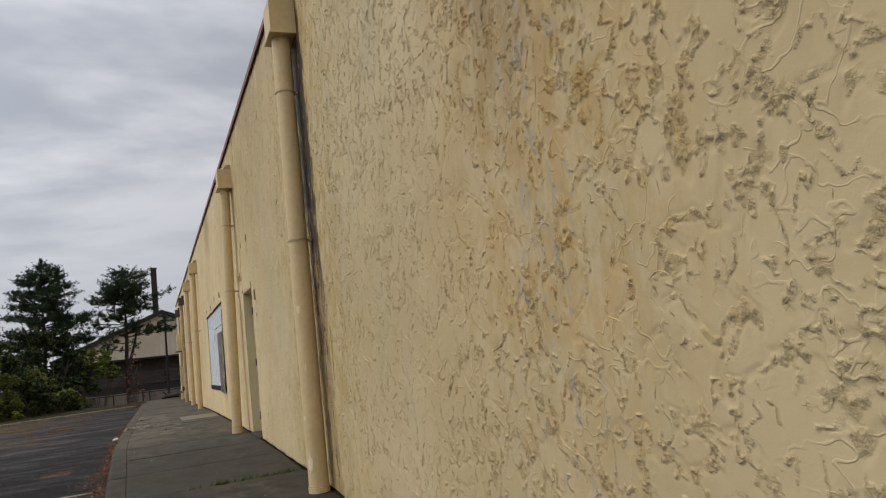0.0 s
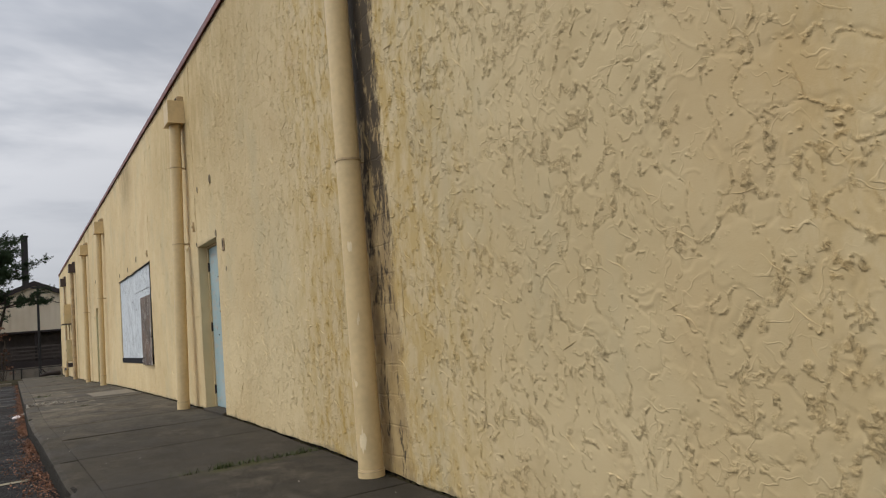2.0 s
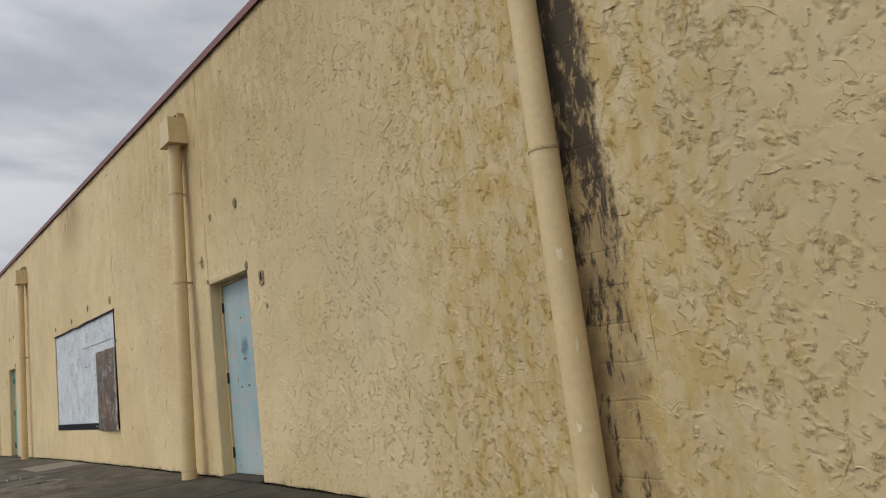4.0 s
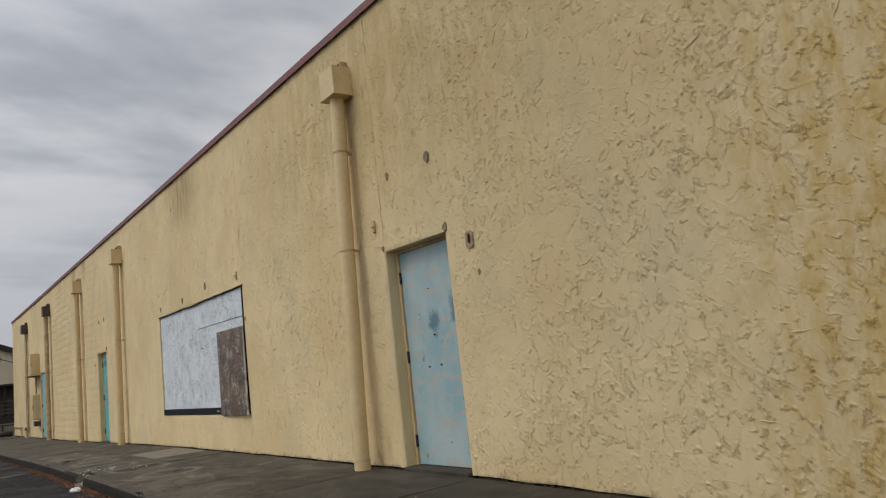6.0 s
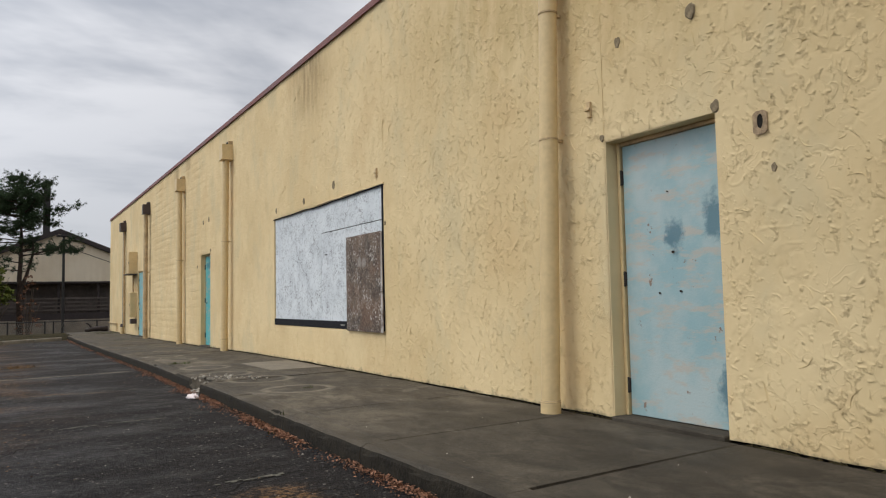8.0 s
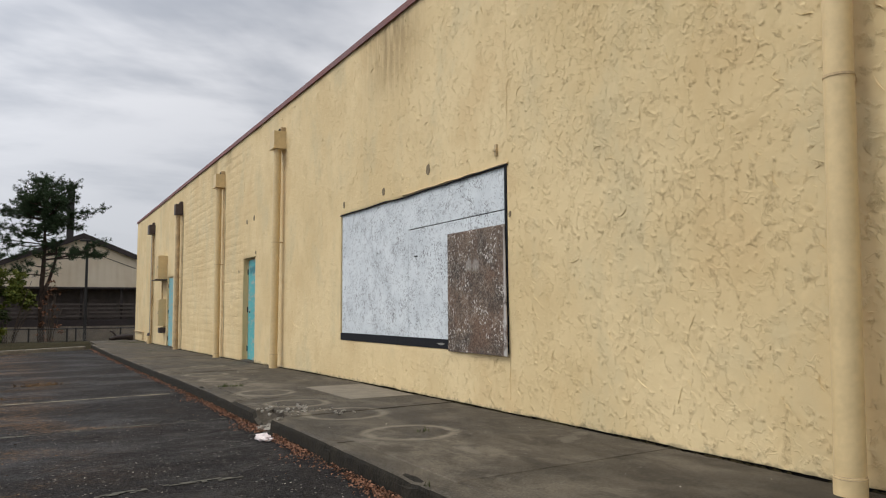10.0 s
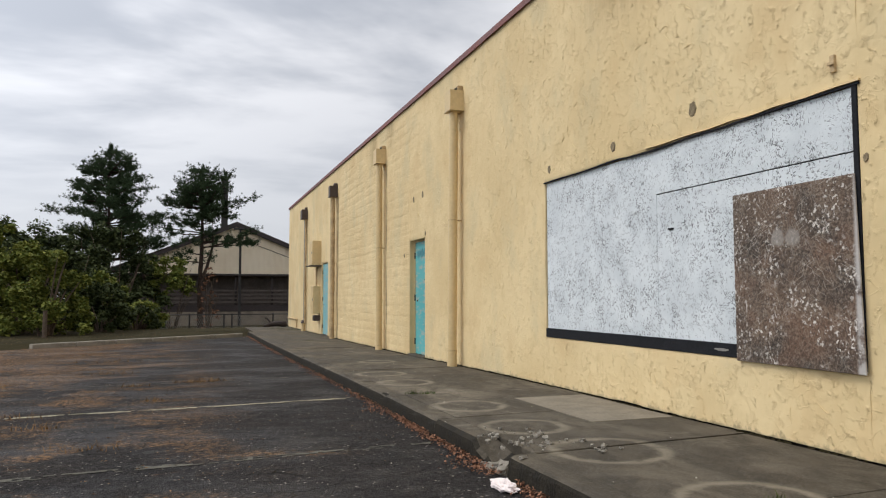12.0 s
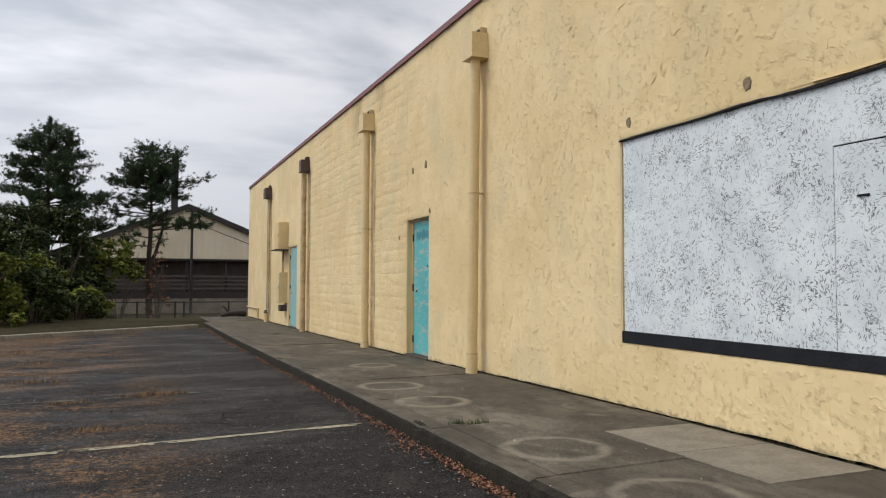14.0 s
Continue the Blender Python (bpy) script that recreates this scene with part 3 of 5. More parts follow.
WALK_Y = (-15, 0, 6, 8.7, 10.3, 11.5, 16, 20.5, 23.6, 27, 33, 45, 60)
WALK_Z = (-0.45, -0.28, -0.155, -0.088, -0.058, -0.042, -0.034, -0.05, -0.083, -0.135, -0.205, -0.28, -0.35)


def walk_z(y):
    """The height of the walkway's surface, which rises and falls gently along the wall."""
    return float(np.interp(y, WALK_Y, WALK_Z))


def kerb_in(y):
    """How far the kerb stands in towards the wall at the near end."""
    return 0.19 * min(1.2, max(0.0, (13.4 - y) / 6.4))


def wall_top(y):
    return 4.83 + 0.0028 * (y - 12.0)


# ---- ground, lot and walkway ----
CORNER, FAR_DIR = Vector((-2.25, 39.9)), Vector((-1.0, -0.82)).normalized()
FAR_OUT = Vector((-FAR_DIR.y, FAR_DIR.x))
if FAR_OUT.y < 0:
    FAR_OUT = -FAR_OUT


def ground_z(x, y):
    base = walk_z(y) - 0.26
    d = (Vector((x, y)) - CORNER).dot(FAR_OUT)
    if d > 0 and y > 25:
        k = min(1.0, d / 0.5)
        base = base * (1 - k) + (walk_z(y) - 0.035 + 0.05 * noise.noise((x * 0.6, y * 0.6, 0))) * k
    if y > 46:
        k = min(1.0, (y - 46) / 9.0)
        base = base * (1 - k) - 1.45 * k
    return base


def build_ground():
    xs = [-1500, -600, -250, -120, -70, -45] + [-32 + 1.0 * i for i in range(51)] + [22, 30, 45, 70, 120, 250, 600, 1500]
    ys = [-1500, -500, -150, -60, -30, -18, -8, 0, 8, 16, 24] + [30 + 0.75 * i for i in range(44)] + [64, 68, 74, 82, 95, 120, 170, 260, 500, 1500]
    verts = [(x, y, ground_z(x, y)) for y in ys for x in xs]
    w = len(xs)
    faces = [(j * w + i, j * w + i + 1, (j + 1) * w + i + 1, (j + 1) * w + i) for j in range(len(ys) - 1) for i in range(w - 1)]
    return tagged(new("ground", raw("ground", verts, faces, SOIL, True)), "bare brown soil with leaf litter and thin grass", "ground", kind="structure")


build_ground()


def build_lot():
    """The asphalt sheet, cut off by the slanting far kerb."""
    verts, faces = [], []
    n = 60
    for i in range(n + 1):
        x = -1.72 - 40.0 * (i / n) ** 1.6
        end = CORNER.y + (x - CORNER.x) * FAR_DIR.y / FAR_DIR.x if x > -9.5 else CORNER.y - 5.95
        m = 40
        for j in range(m + 1):
            y = -25.0 + (end + 25.0) * j / m
            verts.append((x, y, walk_z(y) - 0.155 + 0.012 * noise.noise((x * 0.35, y * 0.35, 3.0))))
    for i in range(n):
        for j in range(40):
            a = i * 41 + j
            faces.append((a, a + 1, a + 42, a + 41))
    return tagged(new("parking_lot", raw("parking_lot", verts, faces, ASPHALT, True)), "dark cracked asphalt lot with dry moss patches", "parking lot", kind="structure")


build_lot()


def bay_line(y, x0, x1, wear, seed):
    """Painted bay line across the lot, flaked where it has worn away."""
    verts, faces = [], []
    n = int(abs(x1 - x0) / 0.035)
    for i in range(n):
        xa, xb = x0 + (x1 - x0) * i / n, x0 + (x1 - x0) * (i + 1) / n
        for j in range(4):
            lo, hi = -0.05 + 0.025 * j, -0.025 + 0.025 * j
            if 0.5 + 0.9 * noise.noise((xa * 3.0, y + j * 0.33, seed)) + 0.5 * noise.noise((xa * 16.0, y * 5 + j * 0.9, seed)) < wear:
                continue
            k = len(verts)
            for x, e in ((xa, lo), (xb, lo), (xb, hi), (xa, hi)):
                yy = y + e + 0.105 * (x + 2.2)
                verts.append((x, yy, walk_z(yy) - 0.155 + 0.012 * noise.noise((x * 0.35, yy * 0.35, 3.0)) + 0.005))
            faces.append((k, k + 1, k + 2, k + 3))
    ob = new("bay_line", raw("bay_line", verts, faces, LINE_PAINT if wear < 0.4 else LINE_FAINT))
    return tagged(ob, "worn pale painted bay line on the asphalt" if wear < 0.4 else "faint worn bay line on the asphalt", "road marking", "bay lines on the lot", "structure")


for k, (y, x0, wear) in enumerate(((9.82, -2.1, 0.15), (12.75, -2.5, 0.75), (15.7, -2.4, 0.72), (18.62, -2.15, 0.54), (21.6, -2.2, 0.34), (24.5, -2.6, 0.62), (27.4, -2.6, 0.70), (30.0, -3.4, 0.5), (33.0, -3.0, 0.75))):
    bay_line(y, x0, -8.6, wear, k)

# ---- the long stuccoed wall and its building ----
OPENINGS = [(11.25, 12.30, -1.2, 2.13), (25.60, 26.57, -1.2, 2.09), (35.68, 36.82, -1.2, 2.11), (16.32, 20.74, 0.52, 2.375)]


def wall_bottom(y):
    return walk_z(y) + 0.012 + 0.011 * noise.noise((0.3, y * 2.3, 5.0)) + 0.006 * noise.noise((1.3, y * 7.0, 5.0))


def build_wall():
    """One skin with openings that go through it; thickness 0.3 m."""
    ys = sorted({WALL_START, WALL_END, *[-9 + 0.3 * i for i in range(182) if -9 + 0.3 * i < WALL_END - 0.01], *[v for o in OPENINGS for v in o[:2]]})
    zs = sorted({0.0, 0.52, 2.09, 2.11, 2.13, 2.375, 3.4, 4.8})
    bm = bmesh.new()
    grid = {}

    def vert(i, j, side):
        key = (i, j, side)
        if key not in grid:
            y = ys[i]
            z = wall_bottom(y) if j == 0 else wall_top(y) - 0.02 if j == len(zs) - 1 else zs[j]
            grid[key] = bm.verts.new((0.0 if side == 0 else 0.3, y, z))
        return grid[key]

    def solid(i, j):
        if not (0 <= i < len(ys) - 1 and 0 <= j < len(zs) - 1):
            return False
        yc, zc = (ys[i] + ys[i + 1]) / 2, (zs[j] + zs[j + 1]) / 2
        return not any(a < yc < b and c < zc < d for a, b, c, d in OPENINGS)

    for i in range(len(ys) - 1):
        for j in range(len(zs) - 1):
            if not solid(i, j):
                continue
            bm.faces.new([vert(i, j, 0), vert(i, j + 1, 0), vert(i + 1, j + 1, 0), vert(i + 1, j, 0)])
            bm.faces.new([vert(i, j, 1), vert(i + 1, j, 1), vert(i + 1, j + 1, 1), vert(i, j + 1, 1)])
            for di, dj, p, q in ((-1, 0, (i, j), (i, j + 1)), (1, 0, (i + 1, j + 1), (i + 1, j)), (0, -1, (i + 1, j), (i, j)), (0, 1, (i, j + 1), (i + 1, j + 1))):
                if not solid(i + di, j + dj):
                    bm.faces.new([vert(*p, 0), vert(*p, 1), vert(*q, 1), vert(*q, 0)])
    bmesh.ops.recalc_face_normals(bm, faces=bm.faces)
    return solo("wall_west", bm, STUCCO, "long cream stuccoed wall with trowel ridges and stains", "wall", kind="structure")


wall = build_wall()


def in_opening(y, z, pad=0.06):
    return any(a - pad < y < b + pad and c - pad < z < d + pad for a, b, c, d in OPENINGS)


def ridge(verts, faces, rng, y, z, turn, length, bend, tall, wide, n):
    """One bent, sharp-crested trowel mark on the wall's face."""
    cy, cz, a = y, z, turn - bend / 2
    base = len(verts)
    for i in range(n + 1):
        k = math.sin(math.pi * (0.08 + 0.84 * i / n)) * rng.uniform(0.7, 1.2)
        py, pz = -math.sin(a), math.cos(a)
        verts.extend([(-0.0004, cy + py * wide * (0.35 + 0.5 * k), cz + pz * wide * (0.35 + 0.5 * k)), (-tall * k, cy - py * wide * 0.25, cz - pz * wide * 0.25), (-0.0004, cy - py * wide * k * 0.7, cz - pz * wide * k * 0.7)])
        cy += math.cos(a) * length / n
        cz += math.sin(a) * length / n
        a += bend / n + rng.gauss(0, 0.15)
    for i in range(n):
        p = base + 3 * i
        faces.extend([(p, p + 1, p + 4, p + 3), (p + 1, p + 2, p + 5, p + 4)])


def lattice_noise(u, v, seed):
    """Smooth gradient noise on arrays, about -0.7 to 0.7."""
    i, j = np.floor(u).astype(np.int64), np.floor(v).astype(np.int64)
    fu, fv = u - i, v - j
    su, sv = fu * fu * fu * (fu * (fu * 6 - 15) + 10), fv * fv * fv * (fv * (fv * 6 - 15) + 10)

    def corner(di, dj):
        k = ((i + di) * 374761393 + (j + dj) * 668265263 + seed * 974711) & 0xFFFFFFFF
        k = ((k ^ (k >> 13)) * 1274126177) & 0xFFFFFFFF
        a = (k ^ (k >> 16)).astype(np.float64) * (math.tau / 4294967296.0)
        return np.cos(a) * (fu - di) + np.sin(a) * (fv - dj)

    low_ = corner(0, 0) * (1 - su) + corner(1, 0) * su
    high = corner(0, 1) * (1 - su) + corner(1, 1) * su
    return low_ * (1 - sv) + high * sv


def layered(u, v, seed, octaves=3, gain=0.5):
    total, k = 0.0, 1.0
    for o in range(octaves):
        total = total + k * lattice_noise(u * 2 ** o, v * 2 ** o, seed + 17 * o)
        k *= gain
    return total


def ramp(v, lo, hi):
    t = np.clip((v - lo) / (hi - lo), 0.0, 1.0)
    return t * t * (3 - 2 * t)


def plaster_relief(u, v, mesh_step=0.006):
    """Height of the skip-trowelled coat and how torn it is, at y = u and z = v."""
    wu = u + 0.09 * lattice_noise(u * 2.4, v * 2.4, 1) + 0.028 * lattice_noise(u * 8, v * 8, 2)
    wv = v + 0.09 * lattice_noise(u * 2.4, v * 2.4, 3) + 0.028 * lattice_noise(u * 8, v * 8, 4)
    rich = np.clip(0.5 + 1.3 * layered(u * 0.9, v * 0.8, 5), 0.0, 1.0)
    rich = np.maximum(rich, 0.9 * ramp(v, 1.6, 2.6) * ramp(u, 9.0, 6.0))
    rich = np.maximum(rich, 0.5 * ramp(u, 11.0, 14.0))
    a = np.abs(layered(wu * 4.4, wv * 3.5, 7))
    b = np.abs(layered(wu * 8.0, wv * 6.4, 9))
    bands = np.maximum(ramp(a, 0.04 + 0.17 * rich, 0.0), 0.85 * ramp(b, 0.02 + 0.12 * rich, 0.0))
    g = min(52.0, 0.38 / mesh_step)
    grain = lattice_noise(wu * g, wv * g * 0.85, 11) + 0.7 * lattice_noise(u * g * 1.9, v * g * 1.7, 12)
    lumps = ramp(grain, -0.02, 0.24)
    broken = ramp(layered(u * 16, v * 12, 23, 2), -0.25, 0.12)
    torn = ramp(bands, 0.25, 0.55) * broken
    lap = layered(wu * 1.5, wv * 1.5, 13) * 3.4
    edge = lap - np.floor(lap)
    some = ramp(lattice_noise(u * 3.1, v * 3.1, 15), 0.0, 0.16)
    crest = ramp(edge, 0.90, 0.985) * ramp(edge, 1.0, 0.985) * some
    island = ramp(a, 0.05, 0.16) * 0.0026
    height = island + torn * (0.0058 * lumps + 0.0004) + 0.0036 * crest * ramp(u, 1.0, 5.5) + 0.006 * layered(u * 1.6, v * 1.6, 19)
    # block courses that print through between the far pipes
    row = v / 0.203 + 0.12 * layered(u * 2.0, v * 2.0, 31)
    print_ = ramp(np.abs(row - np.floor(row) - 0.5), 0.20, 0.46)
    where = ramp(u, 23.8, 27.0) * ramp(u, 35.0, 34.0) * ramp(layered(u * 1.1, v * 1.3, 33), -0.30, 0.15)
    height = height - 0.0042 * print_ * where
    # bare blocks where the coat has come off by the first downpipe
    bare = ramp(np.abs(u - 6.66 - 0.03 * v + 0.10 * layered(u * 3, v * 3, 21)), 0.20, 0.26)
    height = height * bare
    # thin to nothing at the reveals
    for y0, y1, z0, z1 in OPENINGS:
        d = np.maximum(np.maximum(y0 - u, u - y1), np.maximum(z0 - v, v - z1))
        height = height * ramp(d, 0.004, 0.045)
    return np.maximum(height, -0.0042), torn * bare


def build_plaster(y0, y1, step, top):
    """One field of the plaster coat, finer where the walk passes close."""
    ny = int((y1 - y0) / step) + 1
    ys = np.linspace(y0, y1, ny)
    feet = np.array([wall_bottom(v) for v in ys]) + 0.001
    tops = np.minimum(top, np.array([wall_top(v) for v in ys]) - 0.09)
    nz = int((tops[0] - feet[0]) / step) + 1
    t = np.linspace(0, 1, nz)
    u = np.repeat(ys[:, None], nz, 1)
    v = feet[:, None] + (tops - feet)[:, None] * t[None, :]
    h, torn = plaster_relief(u, v, step)
    co = np.stack([-(0.0045 + h), u, v], -1).reshape(-1, 3)
    i, j = np.meshgrid(np.arange(ny - 1), np.arange(nz - 1), indexing="ij")
    uc, vc = u[:-1, :-1] + step / 2, v[:-1, :-1] + step / 2
    keep = np.ones(uc.shape, bool)
    for a, b, c, d in OPENINGS:
        pad = step * 0.55
        keep &= ~((uc > a - pad) & (uc < b + pad) & (vc > c - pad) & (vc < d + pad))
    p = (i * nz + j)[keep]
    quads = np.stack([p, p + 1, p + nz + 1, p + nz], -1)
    me = bpy.data.meshes.new("plaster_coat")
    me.vertices.add(len(co))
    me.vertices.foreach_set("co", co.ravel())
    me.loops.add(quads.size)
    me.loops.foreach_set("vertex_index", quads.ravel().astype(np.int32))
    me.polygons.add(len(quads))
    me.polygons.foreach_set("loop_start", np.arange(0, quads.size, 4, dtype=np.int32))
    me.polygons.foreach_set("use_smooth", np.ones(len(quads), bool))
    me.attributes.new("torn", "FLOAT", "POINT").data.foreach_set("value", torn.ravel().astype(np.float32))
    me.attributes.new("foot", "FLOAT", "POINT").data.foreach_set("value", (1.0 / (1.0 + 12.0 * (v - feet[:, None]))).ravel().astype(np.float32))
    me.update(calc_edges=True)
    me.materials.append(STUCCO)
    ob = new("plaster_coat", me)
    ob.parent = wall
    return tagged(ob, "torn skip-trowelled cream plaster with raised laps", kind="stuff")


for field in ((1.2, 2.4, 0.0060, 2.9), (2.4, 4.4, 0.0068, 4.2), (4.4, 7.0, 0.0085, 9.0), (7.0, 11.25, 0.0092, 9.0), (11.25, 16.3, 0.0125, 9.0), (16.3, 24.0, 0.0180, 9.0), (24.0, 36.0, 0.024, 9.0), (36.0, 45.38, 0.036, 9.0)):
    build_plaster(*field)


def build_ridges():
    """Long single trowel marks left standing on the coat."""
    rng = random.Random(11)
    verts, faces = [], []
    for _ in range(2300):
        y = rng.uniform(1.2, 24.0) if rng.random() < 0.88 else rng.uniform(24.0, 45.0)
        z = rng.uniform(0.08, 4.7)
        if in_opening(y, z, 0.15):
            continue
        turn = rng.gauss(0.75, 0.4) if rng.random() < 0.8 else rng.uniform(0, math.pi)
        big = rng.random() ** 2
        k = 0.55 if y < 5.0 else 0.8
        ridge(verts, faces, rng, y, z, turn, 0.03 + 0.13 * big, rng.gauss(0, 0.7), k * (rng.uniform(0.004, 0.008) + 0.004 * big), k * (rng.uniform(0.0028, 0.0042) + 0.002 * big), 8)
    co = np.array(verts)
    co[:, 0] -= 0.0035 + plaster_relief(co[:, 1], co[:, 2])[0]
    verts = co.tolist()
    ob = new("plaster_ridges", raw("plaster_ridges", verts, faces, STUCCO))
    ob.parent = wall
    return tagged(ob, "raised trowel ridges in the cream plaster", kind="stuff")


build_ridges()

# footing coloured near-black for the shade of its recess
footing = bmesh.new()
edges_y = [WALL_START] + [v for o in OPENINGS[:3] for v in o[:2]] + [WALL_END]
for a, b in zip(edges_y[::2], edges_y[1::2]):
    n = max(1, int(b - a))
    for k in range(n):
        ya, yb = a + (b - a) * k / n, a + (b - a) * (k + 1) / n
        box(footing, (0.03, ya, -1.0), (0.28, yb, min(walk_z(ya), walk_z(yb)) + 0.003))
solo("wall_footing", footing, DARK, "recessed footing below the stucco, coloured as dark as its gap", "footing", kind="structure")
back = bmesh.new()
box(back, (0.3, WALL_START, -1.0), (28.0, WALL_START + 0.3, 4.78))
solo("wall_south", back, STUCCO, "plain cream end wall of the building", "wall", kind="structure")
back = bmesh.new()
box(back, (0.3, WALL_END - 0.3, -1.0), (28.0, WALL_END, 4.9))
solo("wall_north", back, STUCCO, "plain cream end wall of the building", "wall", kind="structure")
back = bmesh.new()
box(back, (27.7, WALL_START + 0.3, -1.0), (28.0, WALL_END - 0.3, 4.78))
solo("wall_east", back, STUCCO, "plain cream back wall of the building", "wall", kind="structure")
solo("roof", boxed((0.3, WALL_START + 0.3, 4.45), (27.7, WALL_END - 0.3, 4.6)), ROOF_FELT, "flat dark felt roof behind the parapet", "roof", kind="structure")
floor_bm = boxed((0.3, WALL_START + 0.3, -0.3), (27.7, WALL_END - 0.3, -0.22))
solo("floor", floor_bm, CONCRETE, "plain concrete floor inside the closed building", "floor", kind="structure")


def build_coping():
    root = thing("roof_coping", "thin maroon metal coping along the parapet", "coping", kind="structure")
    y = WALL_START
    while y < WALL_END - 0.1:
        e = min(y + 3.05, WALL_END + 0.04)
        bm = bmesh.new()
        prof = [(-0.042, -0.10), (-0.034, -0.005), (0.36, 0.015), (0.36, -0.09), (0.31, -0.09), (0.302, -0.018), (-0.004, -0.018), (-0.004, -0.075), (-0.03, -0.10)]
        a = [bm.verts.new((px, y + 0.003, wall_top(y) + pz)) for px, pz in prof]
        b = [bm.verts.new((px, e - 0.003, wall_top(e) + pz)) for px, pz in prof]
        n = len(prof)
        for i in range(n):
            bm.faces.new([a[i], a[(i + 1) % n], b[(i + 1) % n], b[i]])
        bm.faces.new(a[::-1])
        bm.faces.new(b)
        bmesh.ops.recalc_face_normals(bm, faces=bm.faces)
        part("coping_length", bm, COPING, root)
        y = e
    return root


build_coping()

# control joints in the plaster: thin beads standing a little proud
for y, z0, z1 in ((16.31, 2.40, 4.68), (16.31, 0.06, 0.50), (12.31, 2.15, 4.68), (26.58, 2.10, 4.70), (6.38, 0.8, 1.25)):
    solo("control_joint", boxed((-0.0085 if y > 16 else -0.0115, y - 0.003, z0), (0.002, y + 0.003, z1)), STUCCO, "thin painted joint bead in the stucco", "joint bead", "joint beads of the wall", "structure")

# ---- doors ----


def hinge(parent, y, z, x):
    bm = boxed((x - 0.012, y - 0.012, z - 0.055), (x + 0.004, y + 0.03, z + 0.055), 0.003)
    tube(bm, (x - 0.012, y, z - 0.06), (x - 0.012, y, z + 0.06), 0.009, None, 8)
    part("hinge", bm, HINGE, parent, "dark rusted hinge")


def build_door(name, y0, y1, top, inset, paint, label, extra):
    z0 = walk_z((y0 + y1) / 2)
    root = thing(name, label, "door", kind="structure", at=(0, y0, z0))
    w, h = y1 - y0, top - z0
    leaf = part("leaf", boxed((inset, 0.05, 0.035), (inset + 0.045, w - 0.045, h - 0.035), 0.004), paint, root)
    # added near-black sheet: paints the shade seen in the gap round the leaf
    part("gap_backing", boxed((inset + 0.05, 0.049, 0.031), (inset + 0.07, w - 0.034, h - 0.034)), DARK, root, "near-black sheet behind the leaf for the shade in its gaps")
    part("jamb", boxed((inset - 0.02, w - 0.033, 0.0), (inset + 0.09, w - 0.001, h - 0.002), 0.004), PIPE_PAINT, root)
    part("jamb", boxed((inset - 0.02, 0.001, 0.0), (inset + 0.09, 0.048, h - 0.002), 0.004), PIPE_PAINT, root)
    part("head", boxed((inset - 0.02, 0.049, h - 0.032), (inset + 0.09, w - 0.034, h - 0.002), 0.004), PIPE_WORN, root)
    part("threshold", boxed((-0.045, 0.002, -0.06), (inset + 0.1, w - 0.002, 0.03), 0.008), CONCRETE, root, "dirty concrete threshold")
    for k in (0.12, 0.5, 0.87):
        hinge(leaf, w - 0.040, h * k, inset - 0.002)
    for y, z, r in extra:
        part("bolt", tubed((inset - 0.012, y, z), (inset + 0.004, y, z), r, r * 0.8, 10), HINGE, leaf, "small dark bolt head")
    return root


build_door("door_1", 11.25, 12.30, 2.13, 0.13, DOOR_BLUE, "closed steel door in scuffed faded light blue paint", ((0.46, 0.98, 0.009), (0.66, 0.97, 0.008), (0.52, 1.27, 0.010), (0.55, 1.72, 0.006)))
build_door("door_2", 25.60, 26.57, 2.09, 0.10, DOOR_TEAL, "closed teal steel door with rust spots", ((0.10, 1.06, 0.022), (0.16, 0.80, 0.018), (0.07, 0.78, 0.02), (0.30, 1.45, 0.012), (0.78, 1.05, 0.02)))
build_door("door_3", 35.68, 36.82, 2.11, 0.04, DOOR_PALE, "closed pale teal steel door beside electrical boxes", ((0.12, 1.0, 0.03), (0.95, 0.98, 0.02)))

# ---- boarded window ----


def build_boarded_window():
    root = thing("window_1", "window opening boarded with whitewashed and brown strand board", "boarded window", kind="structure")
    y0, y1, z0, z1 = 16.32, 20.74, 0.52, 2.375
    seam = 18.52
    part("board", boxed((0.010, seam + 0.0008, z0 + 0.10), (0.024, y1 - 0.012, z1 - 0.012), 0.002), WHITE_BOARD, root, "whitewashed strand board sheet")
    part("board", boxed((0.012, y0 + 0.045, z0 + 0.10), (0.026, seam - 0.0008, 1.936), 0.002), WHITE_BOARD, root, "whitewashed strand board sheet")
    part("board", boxed((0.006, y0 + 0.045, 1.944), (0.020, seam - 0.0008, z1 - 0.012), 0.002), WHITE_BOARD, root, "narrow whitewashed strand board strip")
    part("window_sill", boxed((-0.012, y0 + 0.002, z0 + 0.002), (0.06, y1 - 0.002, z0 + 0.108), 0.004), BLACK_WOOD_AND_GAP, root, "black painted sill board")
    part("edge_strip", boxed((-0.014, y0 + 0.001, z0 + 0.112), (0.05, y0 + 0.042, z1 - 0.003), 0.004), BLACK_WOOD_AND_GAP, root, "black painted side strip")
    # black strip painting the shaded gap at the head; it sags in the middle
    bm = bmesh.new()
    n = 24
    rows = []
    for i in range(n + 1):
        y = y0 - 0.02 + (y1 - y0 + 0.04) * i / n
        s = 0.007 * math.sin(i * 0.9) * math.sin(math.pi * i / n) - 0.010 * (1 if 6 < i < 15 else 0)
        rows.append([bm.verts.new((x, y, z1 + s + dz)) for x, dz in ((0.005, 0.005), (-0.018, 0.003), (-0.018, -0.011), (0.005, -0.010))])
    for a, b in zip(rows, rows[1:]):
        for k in range(4):
            bm.faces.new([a[k], a[(k + 1) % 4], b[(k + 1) % 4], b[k]])
